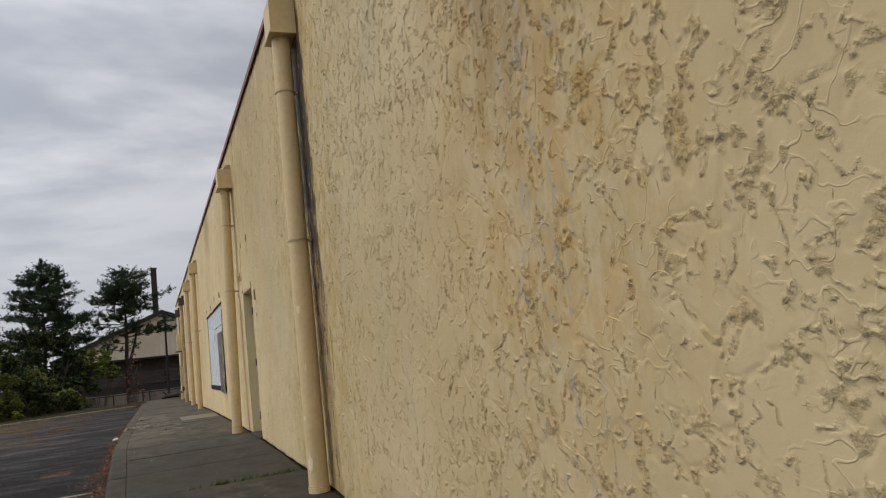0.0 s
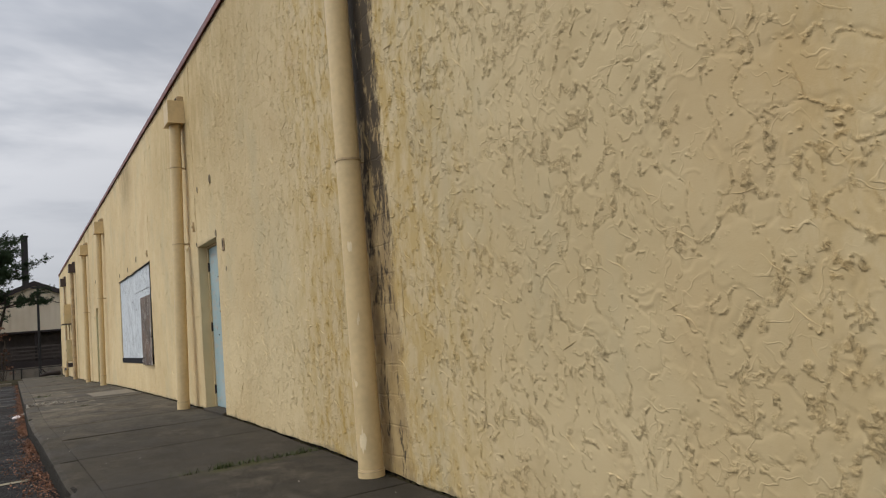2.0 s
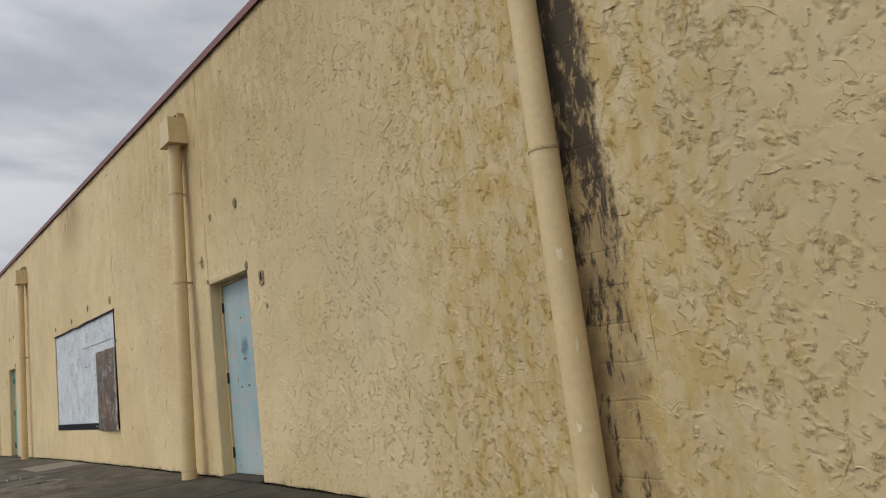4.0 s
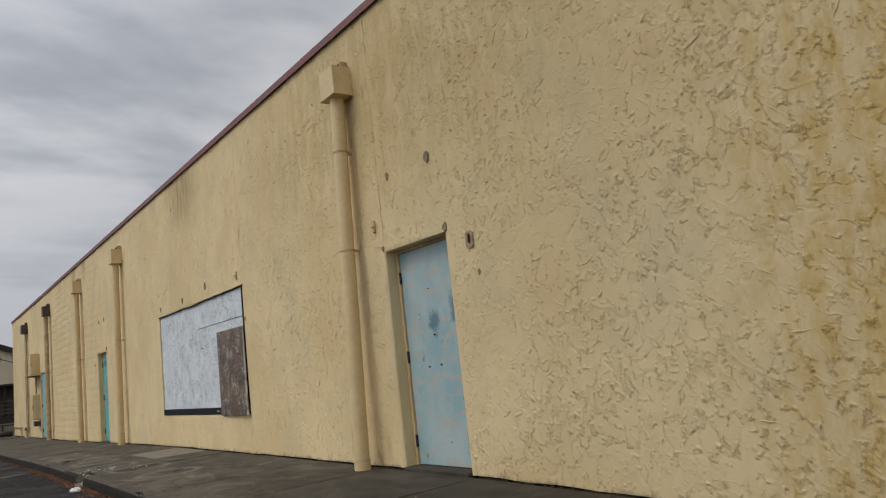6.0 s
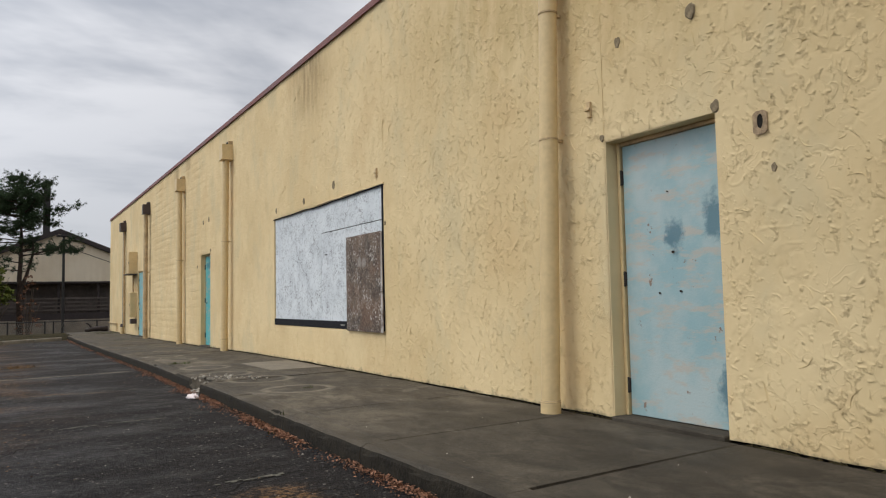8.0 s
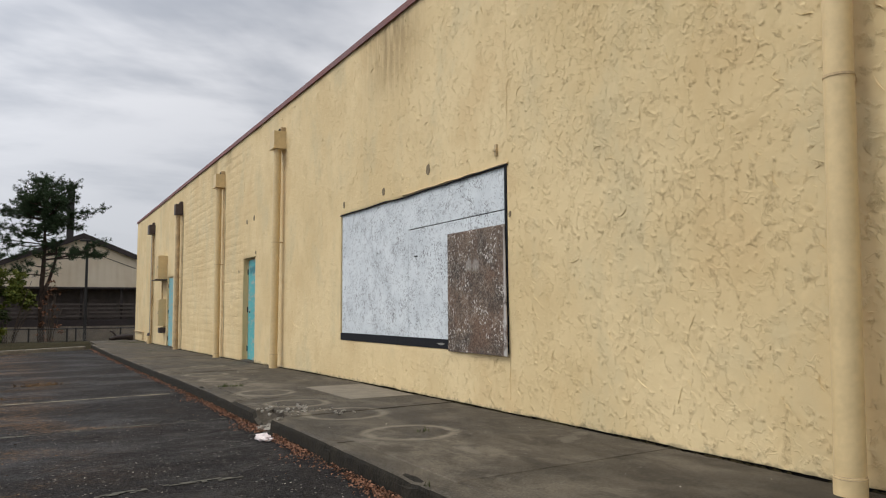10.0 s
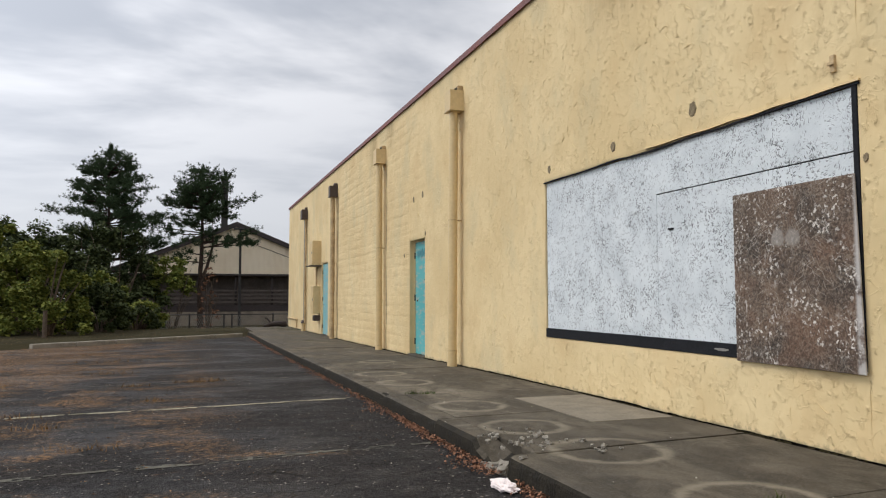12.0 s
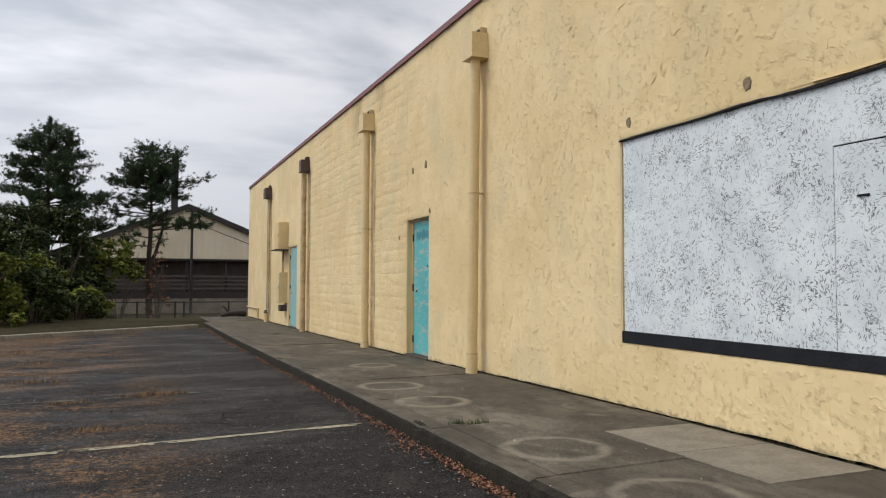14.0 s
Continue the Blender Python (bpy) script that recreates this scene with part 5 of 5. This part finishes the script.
def build_shrub(at, rx, ry, tall, count, leaf, size, seed, label, group, name="shrub", low=0.06):
    rng = random.Random(seed)
    root = thing(name, label, "shrub", group, at=at)
    bm = bmesh.new()
    for k in range(7):
        a = rng.uniform(0, math.tau)
        e = Vector((math.cos(a) * rx * rng.uniform(0.3, 0.95), math.sin(a) * ry * rng.uniform(0.3, 0.95), tall * rng.uniform(0.45, 0.98)))
        pts = [Vector((e.x * 0.1, e.y * 0.1, -0.2)), Vector((e.x * 0.35, e.y * 0.35, e.z * 0.4)), Vector((e.x * 0.7, e.y * 0.7, e.z * 0.75)), e]
        limb(bm, pts, 0.05, 0.01, 5)
        part("stem", bm, TWIG, root)
        bm = bmesh.new()
    bm.free()
    verts, faces = [], []
    lumps = []
    for k in range(46):
        a, t = rng.uniform(0, math.tau), rng.random()
        z = tall * (low + (0.98 - low) * t)
        k2 = math.sqrt(max(0.05, 1 - (t * 0.96) ** 2.2)) * rng.uniform(0.35, 1.0)
        lumps.append((Vector((math.cos(a) * rx * k2, math.sin(a) * ry * k2, z)), rng.uniform(0.22, 0.5) * min(rx, tall) * 0.42))
    for _ in range(count):
        c, r = lumps[rng.randrange(len(lumps))]
        d = Vector((rng.gauss(0, 1), rng.gauss(0, 1), rng.gauss(0, 0.75)))
        p = c + d.normalized() * r * rng.uniform(0.3, 1.1)
        if p.z < 0.02:
            p.z = rng.uniform(0.02, 0.3)
        q = Euler((rng.uniform(-1.0, 1.0), rng.uniform(-1.0, 1.0), rng.uniform(0, 6.28))).to_matrix()
        s = size * rng.uniform(0.6, 1.3)
        k = len(verts)
        for v in ((0, -s, 0), (s * 0.55, 0, s * 0.14), (0, s, 0), (-s * 0.55, 0, s * 0.14)):
            verts.append(tuple(p + q @ Vector(v)))
        faces += [(k, k + 1, k + 2), (k, k + 2, k + 3)]
    ob = new("crown", raw("crown", verts, faces, leaf))
    ob.parent = root
    return root


EDGE = "shrubs along the lot edge"
for k, (x, y, rx, ry, tall, n, leaf, size) in enumerate((
        (-8.7, 41.0, 1.45, 1.2, 2.95, 9500, SHRUB_LEAF, 0.075), (-9.9, 43.6, 1.6, 1.3, 3.3, 6000, SHRUB_LEAF, 0.085), (-10.9, 42.4, 1.8, 1.5, 4.1, 7000, SHRUB_LEAF, 0.085), (-13.2, 41.8, 1.9, 1.6, 4.2, 4000, SHRUB_LEAF, 0.095),
        (-7.25, 43.4, 1.2, 1.0, 1.9, 6500, DARK_LEAF, 0.075), (-6.0, 46.8, 1.1, 1.0, 1.2, 3500, SHRUB_LEAF, 0.075), (-7.9, 50.5, 1.5, 1.3, 3.0, 6500, SHRUB_LEAF, 0.085), (-9.4, 51.0, 2.1, 1.6, 4.1, 8000, DARK_LEAF, 0.10),
        (-7.0, 54.5, 1.3, 1.1, 2.6, 4500, DARK_LEAF, 0.09), (-8.2, 61.0, 2.8, 1.6, 6.7, 9000, DARK_LEAF, 0.12), (-10.2, 64.0, 2.6, 1.4, 7.0, 8000, DARK_LEAF, 0.12), (-12.4, 58.0, 3.0, 1.8, 6.8, 9000, DARK_LEAF, 0.12), (-6.7, 62.5, 1.7, 1.3, 5.2, 5000, DARK_LEAF, 0.11), (-6.2, 45.6, 1.2, 0.9, 1.0, 3000, DARK_LEAF, 0.07), (-11.2, 47.0, 2.2, 1.5, 4.4, 8000, DARK_LEAF, 0.11), (-14.6, 52.0, 2.4, 1.6, 5.2, 6000, DARK_LEAF, 0.12), (-9.2, 55.5, 2.3, 1.4, 5.0, 9000, DARK_LEAF, 0.12), (-11.8, 55.0, 2.2, 1.4, 5.2, 7000, DARK_LEAF, 0.12))):
    build_shrub((x, y, ground_z(x, y)), rx, ry, tall, n, leaf, size, 40 + k, "leafy yellow-green shrub at the lot edge" if leaf is SHRUB_LEAF else "dark green thicket shrub below the pines", EDGE)
build_shrub((-5.2, 62.0, -1.45), 1.9, 1.3, 4.9, 4200, SHRUB_LEAF, 0.10, 73, "tall open shrub with leaves above bare stems", EDGE, low=0.5)
build_shrub((-2.9, 66.0, -1.45), 0.8, 0.6, 4.6, 420, RUST_LEAF, 0.09, 71, "thin shrub with rust-brown dead leaves", EDGE)


def build_bare_tree(at, tall, seed):
    rng = random.Random(seed)
    root = thing("bare_tree", "leafless grey branching tree behind the shrubs", "tree", at=at)
    bm = bmesh.new()

    def grow(p, d, ln, r, depth):
        e = p + d * ln
        limb(bm, [p, p.lerp(e, 0.5) + Vector((rng.gauss(0, 0.05), rng.gauss(0, 0.05), 0)) * ln, e], r, r * 0.6, 5)
        if depth:
            for _ in range(3):
                nd = (d + Vector((rng.gauss(0, 0.5), rng.gauss(0, 0.5), rng.gauss(0.1, 0.25)))).normalized()
                grow(e, nd, ln * rng.uniform(0.55, 0.8), r * 0.55, depth - 1)

    grow(Vector((0, 0, 0)), Vector((0, 0, 1)), tall * 0.36, 0.09, 4)
    part("trunk", bm, TWIG, root)
    return root


build_bare_tree((-6.9, 70.0, -1.45), 8.2, 5)
build_bare_tree((-13.3, 64.0, -1.45), 8.0, 6)

branch = bmesh.new()
limb(branch, [(-0.55, 0, 0.05), (-0.2, 0.1, 0.12), (0.15, 0.05, 0.14), (0.5, 0.0, 0.10)], 0.07, 0.10, 7)
limb(branch, [(-0.2, 0.1, 0.12), (-0.4, 0.05, 0.30), (-0.52, 0.0, 0.33)], 0.04, 0.02, 6)
limb(branch, [(0.15, 0.05, 0.14), (0.3, 0.2, 0.02)], 0.04, 0.03, 6)
bmesh.ops.scale(branch, vec=(0.9, 0.9, 1.3), verts=branch.verts)
solo("fallen_branch", branch, FASCIA, "dark broken branch lying on the soil", "branch", at=(-0.55, 45.2, ground_z(-0.55, 45.2)))

post = bmesh.new()
tube(post, (0, 0, -0.25), (0.01, 0, 0.86), 0.075, 0.068, 14)
solo("wooden_post", post, TWIG, "short weathered wooden post in front of the shrubs", "post", at=(-8.5, 39.5, ground_z(-8.5, 39.5)))

# ---- litter, leaves and weeds ----


def build_gutter_leaves():
    rng = random.Random(21)
    verts, faces = [], []
    for _ in range(15000):
        y = rng.uniform(7.5, 40.0) if rng.random() < 0.55 else rng.gauss(15.0, 4.0)
        dense = 0.5 + 0.9 * noise.noise((0.0, y * 0.8, 2.0)) + (0.40 if 7.5 < y < 12 else 0.12 if y < 22 else 0.0)
        if y < 5 or rng.random() > dense:
            continue
        if 17.1 < y < 17.35:
            continue
        x = KERB_X + kerb_in(y) - 0.012 - abs(rng.gauss(0, 0.045 + 0.13 * max(0, noise.noise((3.0, y * 1.1, 0))) + (0.07 if y < 11.5 else 0.0)))
        z = walk_z(y) - 0.155 + rng.uniform(0.006, 0.035) * math.exp((x - KERB_X - kerb_in(y)) * 6)
        q = Euler((rng.gauss(0, 0.5), rng.gauss(0, 0.5), rng.uniform(0, 6.28))).to_matrix()
        s = rng.uniform(0.005, 0.015)
        k = len(verts)
        for v in ((0, -s, 0), (s * 0.6, 0, s * 0.3), (0, s, 0), (-s * 0.6, 0, s * 0.3)):
            verts.append(tuple(Vector((x, y, z + 0.008)) + q @ Vector(v)))
        faces += [(k, k + 1, k + 2), (k, k + 2, k + 3)]
    ob = new("fallen_leaves", raw("fallen_leaves", verts, faces, RUST_LEAF))
    return tagged(ob, "rust-brown fallen leaves drifted along the kerb", "leaves", kind="stuff")


build_gutter_leaves()


def build_lot_litter():
    """Brown leaf bits and straw blown over the lot and walkway."""
    rng = random.Random(23)
    verts, faces = [], []
    for _ in range(9000):
        x, y = -2.1 - 7.5 * rng.random() ** 0.8, rng.uniform(10.0, 47.0)
        lean = 0.25 + 0.5 * (x < -3.6) + 1.1 * noise.noise((x * 0.5, y * 0.35, 6.0))
        d_far = (Vector((x, y)) - CORNER).dot(FAR_OUT)
        if -0.05 < d_far < 0.3 or rng.random() > lean:
            continue
        z = walk_z(y) - 0.155 + 0.012 * noise.noise((x * 0.35, y * 0.35, 3.0)) + 0.004
        if d_far > 0.3:
            z = ground_z(x, y) + 0.02
        s, a = rng.uniform(0.005, 0.018), rng.uniform(0, 6.28)
        c, d = math.cos(a) * s, math.sin(a) * s
        k, w = len(verts), rng.uniform(0.25, 0.6)
        verts += [(x - c, y - d, z), (x + d * w, y - c * w, z + s * 0.4), (x + c, y + d, z + s * 0.2), (x - d * w, y + c * w, z + s * 0.5)]
        faces += [(k, k + 1, k + 2), (k, k + 2, k + 3)]
    ob = new("leaf_litter", raw("leaf_litter", verts, faces, LITTER_LEAF))
    return tagged(ob, "bits of brown leaf and straw strewn over the asphalt", "leaves", kind="stuff")


build_lot_litter()


def blades(name, spots, leaf, label, seed, size):
    """Tufts of thin blades; spots: (x, y, radius, count)."""
    rng = random.Random(seed)
    verts, faces = [], []
    for sx, sy, r, n in spots:
        for _ in range(n):
            x, y = sx + rng.gauss(0, r), sy + rng.gauss(0, r * 0.4)
            z = walk_z(y) - (0.15 if x < KERB_X else 0.0)
            a, ln, w = rng.uniform(0, math.tau), size * rng.uniform(0.5, 1.2), 0.004
            c, s = math.cos(a), math.sin(a)
            o = rng.uniform(0.3, 1.0)
            k = len(verts)
            verts += [(x - s * w, y + c * w, z - 0.006), (x + s * w, y - c * w, z - 0.006), (x + c * ln * o, y + s * ln * o, z + ln * (1.1 - o * 0.6))]
            faces.append((k, k + 1, k + 2))
    ob = new(name, raw(name, verts, faces, leaf))
    return tagged(ob, label, "grass", kind="stuff")


blades("dry_grass", [(-3.95, 24.3, 0.16, 130), (-3.7, 24.35, 0.10, 60), (-4.75, 24.0, 0.12, 45), (-5.35, 26.3, 0.22, 90), (-5.6, 29.2, 0.3, 110), (-4.8, 19.25, 0.15, 50), (-5.3, 20.4, 0.12, 40), (-5.9, 21.2, 0.25, 80), (-6.3, 18.8, 0.2, 60), (-4.4, 22.2, 0.1, 40), (-6.6, 24.6, 0.3, 90), (-6.2, 31.5, 0.3, 90)], DRY_GRASS, "tufts of dry straw-coloured grass in the asphalt", 31, 0.085)
blades("joint_weeds", [(-0.15, 8.05, 0.06, 60), (-0.30, 8.04, 0.08, 70), (-0.55, 8.02, 0.10, 60), (-0.82, 8.0, 0.07, 110), (-1.1, 7.99, 0.06, 24), (-1.6, 20.45, 0.05, 60), (-1.75, 20.5, 0.04, 40), (-2.07, 14.2, 0.04, 30), (-1.2, 15.84, 0.04, 14), (-0.9, 33.4, 0.15, 60), (-0.35, 41.5, 0.3, 200), (-0.5, 43.2, 0.4, 200)], GREEN_WEED, "small green weeds in the walkway joints", 32, 0.06)


def build_litter_bag():
    bm = bmesh.new()
    bmesh.ops.create_icosphere(bm, subdivisions=4, radius=1.0)
    for v in bm.verts:
        n = noise.noise(v.co * 1.8) * 0.35 + noise.noise(v.co * 4.5 + Vector((3, 1, 2))) * 0.22 + noise.noise(v.co * 9.0) * 0.09
        v.co = v.co * (0.85 + n)
        v.co = Vector((v.co.x * 0.070, v.co.y * 0.17, max(-0.005, v.co.z * 0.032 * (1 + 0.8 * noise.noise(v.co * 6.0)) + 0.014)))
    return solo("litter_bag", bm, WHITE_PLASTIC, "crumpled white plastic bag lying against the kerb", "bag", at=(-2.17, 17.08, walk_z(17.2) - 0.152))


build_litter_bag()


def chunk_mesh(seed):
    bm = bmesh.new()
    bmesh.ops.create_cube(bm, size=1.5)
    bmesh.ops.subdivide_edges(bm, edges=bm.edges, cuts=1)
    rng = random.Random(seed)
    for v in bm.verts:
        v.co = v.co * rng.uniform(0.6, 1.15)
        v.co.z *= 0.6
    return mesh_of("concrete_chunk", bm, RUBBLE)


CHUNKS = [chunk_mesh(60 + k) for k in range(5)]
rng = random.Random(14)
for k in range(84):
    if k < 66:
        x, y, s = rng.gauss(-1.75, 0.17), rng.gauss(17.72, 0.26), 0.006 + 0.021 * rng.random() ** 2
        x = max(x, -2.0)
        z = walk_z(y) + s * 0.35
    elif k < 76:
        x, y, s = rng.uniform(-2.12, -1.98), rng.gauss(17.5, 0.12), rng.uniform(0.02, 0.055)
        z = walk_z(y) - 0.15 + s * 0.4
    else:
        x, y, s = rng.uniform(-1.5, -1.2), rng.gauss(17.2, 0.12), rng.uniform(0.010, 0.022)
        z = walk_z(y) + s * 0.35
    ob = new("concrete_chunk", CHUNKS[k % 5])
    ob.location, ob.scale, ob.rotation_euler = (x, y, z), (s, s * rng.uniform(0.8, 1.5), s), (rng.uniform(-0.4, 0.4), rng.uniform(-0.4, 0.4), rng.uniform(0, 6.28))
    tagged(ob, "pale broken chunk of concrete by the damaged kerb", "rubble", "rubble of the broken kerb")


def build_grit():
    """Loose pale specks strewn over lot and walkway."""
    r2 = random.Random(77)
    verts, faces = [], []
    for _ in range(650):
        x = r2.uniform(-8.5, -0.1)
        y = r2.uniform(6, 38)
        if KERB_X - 0.02 < x < KERB_X + 0.03 + kerb_in(y):
            continue
        z = walk_z(y) - (0.155 - 0.012 * noise.noise((x * 0.35, y * 0.35, 3.0)) if x < KERB_X else 0.0)
        s = r2.uniform(0.002, 0.008) * (1.5 if r2.random() < 0.06 else 1.0)
        k = len(verts)
        a = r2.uniform(0, 6.28)
        for i in range(3):
            verts.append((x + s * math.cos(a + i * 2.1), y + s * math.sin(a + i * 2.1) * 1.2, z))
        verts.append((x, y, z + s))
        faces += [(k, k + 1, k + 3), (k + 1, k + 2, k + 3), (k + 2, k, k + 3)]
    ob = new("loose_grit", raw("loose_grit", verts, faces, RUBBLE))
    return tagged(ob, "loose pale grit scattered over the paving", "grit", kind="stuff")


build_grit()



def build_wall_debris():
    """Dark crumbs of soil and plaster gathered in the gap below the stucco."""
    r3 = random.Random(52)
    verts, faces = [], []
    for _ in range(5200):
        y = r3.uniform(2.0, 45.0)
        if any(a - 0.02 < y < b + 0.02 for a, b, c, d in OPENINGS[:3]):
            continue
        thick = 0.4 + 0.9 * noise.noise((0.0, y * 1.7, 9.0)) + 0.4 * noise.noise((4.0, y * 7.0, 1.0))
        if r3.random() > thick:
            continue
        x, s = -abs(r3.gauss(0, 0.014)) - 0.004, r3.uniform(0.006, 0.017)
        z = walk_z(y) - 0.002
        k, a = len(verts), r3.uniform(0, 6.28)
        for i in range(4):
            verts.append((x + s * math.cos(a + i * 1.57), y + 1.6 * s * math.sin(a + i * 1.57), z))
        verts.append((x + s * 0.2, y, z + s * r3.uniform(0.6, 1.3)))
        faces += [(k, k + 1, k + 4), (k + 1, k + 2, k + 4), (k + 2, k + 3, k + 4), (k + 3, k, k + 4)]
    ob = new("soil_crumbs", raw("soil_crumbs", verts, faces, SOIL))
    return tagged(ob, "dark soil crumbs along the foot of the wall", "soil", kind="stuff")


build_wall_debris()

# ---- walkway slabs and kerb stones ----
pavement = thing("pavement", "dirty grey concrete walkway with kerb and open joints", "pavement", kind="structure")
SLAB, FIRST = 1.56, 11.10


def slab_mesh(seed, near=0.0, far=0.0):
    rng_ = random.Random(seed)
    bm = boxed((KERB_X + 0.205, 0.006, -0.2), (-0.022, SLAB - 0.006, 0.0), 0.006)
    for v in bm.verts:
        if v.co.x < -1.0:
            v.co.x += near + (far - near) * v.co.y / SLAB
        v.co.y += 0.06 * (v.co.x + 1.0)
        v.co += Vector((rng_.gauss(0, 0.002), rng_.gauss(0, 0.003), rng_.gauss(0, 0.0015)))
    return mesh_of("slab", bm, CONCRETE)


def kerb_mesh(seed):
    """A rounded, worn kerb length with a few nicks along its arris."""
    rng_ = random.Random(seed)
    bm = bmesh.new()
    prof = [(0.198, -0.3), (0.198, 0.0), (0.05, 0.0), (0.028, -0.004), (0.010, -0.014), (0.002, -0.032), (0.0, -0.06), (-0.012, -0.3)]
    rows = []
    for i in range(13):
        y = 0.005 + (SLAB - 0.01) * i / 12
        nick = max(0.0, rng_.gauss(0, 0.006))
        rows.append([bm.verts.new((KERB_X + px + (nick if 1 < j < 6 else 0), y + 0.06 * (KERB_X + px + 1.0), pz - (nick if 2 < j < 6 else 0))) for j, (px, pz) in enumerate(prof)])
    for a, b in zip(rows, rows[1:]):
        for j in range(len(prof) - 1):
            bm.faces.new([a[j], b[j], b[j + 1], a[j + 1]])
    bm.faces.new(rows[0])
    bm.faces.new(rows[-1][::-1])
    bmesh.ops.recalc_face_normals(bm, faces=bm.faces)
    # faces turned to the lot take the darker colour
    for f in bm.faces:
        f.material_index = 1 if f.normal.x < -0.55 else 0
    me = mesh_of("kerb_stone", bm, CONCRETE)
    me.materials.append(KERB_FACE)
    return me


def broken_kerb_mesh():
    """Kerb length whose far end has crumbled away into a ragged hollow."""
    bm = bmesh.new()
    rows = []
    for i in range(17):
        y = 0.005 + (SLAB - 0.01) * i / 16
        k = min(1.0, max(0.0, (y - 0.02) / 0.08)) * min(1.0, max(0.0, (0.62 - y) / 0.1))
        drop = k * (0.125 + 0.03 * math.sin(i * 2.3))
        rows.append([bm.verts.new((KERB_X + px + k * 0.02 * math.sin(i * 1.7), y + 0.06 * (KERB_X + px + 1.0), max(-0.3, pz - drop * (1.0 if px < 0.15 else 0.55)))) for px, pz in ((0.198, -0.3), (0.198, 0.0), (0.10, -0.003), (0.04, -0.003), (0.006, -0.03), (0.0, -0.07), (-0.01, -0.3))])
    for a, b in zip(rows, rows[1:]):
        for j in range(6):
            bm.faces.new([a[j], b[j], b[j + 1], a[j + 1]])
    bm.faces.new(rows[0])
    bm.faces.new(rows[-1][::-1])
    bmesh.ops.recalc_face_normals(bm, faces=bm.faces)
    # darker colour on the faces turned to the lot, as on whole lengths
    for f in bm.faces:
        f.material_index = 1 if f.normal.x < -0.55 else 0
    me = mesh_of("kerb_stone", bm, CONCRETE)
    me.materials.append(KERB_FACE)
    return me


SLABS, KERBS, BROKEN = [slab_mesh(k) for k in range(4)], [kerb_mesh(20 + k) for k in range(4)], broken_kerb_mesh()
tilt = random.Random(4)
for k in range(-13, 22):
    y = FIRST + SLAB * k
    ob = new("slab", SLABS[k % 4] if kerb_in(y) == 0 else slab_mesh(80 - k, kerb_in(y), kerb_in(y + SLAB)))
    ob.parent = pavement
    ob.location = (0, y, walk_z(y) + tilt.uniform(-0.003, 0.003))
    fall = math.atan2(walk_z(y + SLAB) - walk_z(y), SLAB)
    ob.rotation_euler = (fall + tilt.gauss(0, 0.001), 0, 0)
    if y > 40.0:
        continue
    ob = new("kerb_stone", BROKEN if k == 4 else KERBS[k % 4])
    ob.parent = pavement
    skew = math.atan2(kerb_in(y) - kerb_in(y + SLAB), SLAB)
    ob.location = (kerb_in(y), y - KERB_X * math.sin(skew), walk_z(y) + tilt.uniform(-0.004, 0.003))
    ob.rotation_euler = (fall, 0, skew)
bed = boxed((KERB_X + 0.33, -9.2, -0.45), (-0.05, 44.0, -0.30))
part("bed", bed, DARK, pavement)
for y0, y1 in ((18.24, 19.02), (19.04, 19.80)):
    bm = boxed((-0.86, y0, -0.02), (-0.06, y1, 0.0045), 0.002)
    ob = part("repair_patch", bm, PALE_CONCRETE, pavement, "smoother pale concrete repair")
    ob.location = (0, 0, walk_z((y0 + y1) / 2))
    ob.rotation_euler = (0, 0, 0)

KERB_PALE = plain("bleached_kerb_concrete", (0.25, 0.225, 0.185), 0.85, 0.0, 0.3, 4.0, 0.004)
far_kerb = thing("far_kerb", "pale concrete kerb closing the lot", "kerb", kind="structure")
for k in range(6):
    a = CORNER + FAR_DIR * (0.02 + 1.25 * k)
    b = CORNER + FAR_DIR * (1.25 * (k + 1))
    ln = (b - a).length
    bm = boxed((0, -0.02, -0.3), (ln - 0.01, 0.16, 0.0), 0.02, 2)
    ob = part("kerb_stone", bm, KERB_PALE, far_kerb)
    ang = math.atan2(FAR_DIR.y, FAR_DIR.x)
    ob.matrix_world = Matrix.Translation((a.x, a.y, walk_z(a.y) - 0.03)) @ Matrix.Rotation(ang, 4, "Z") @ Matrix.Translation((0, -0.16, 0))
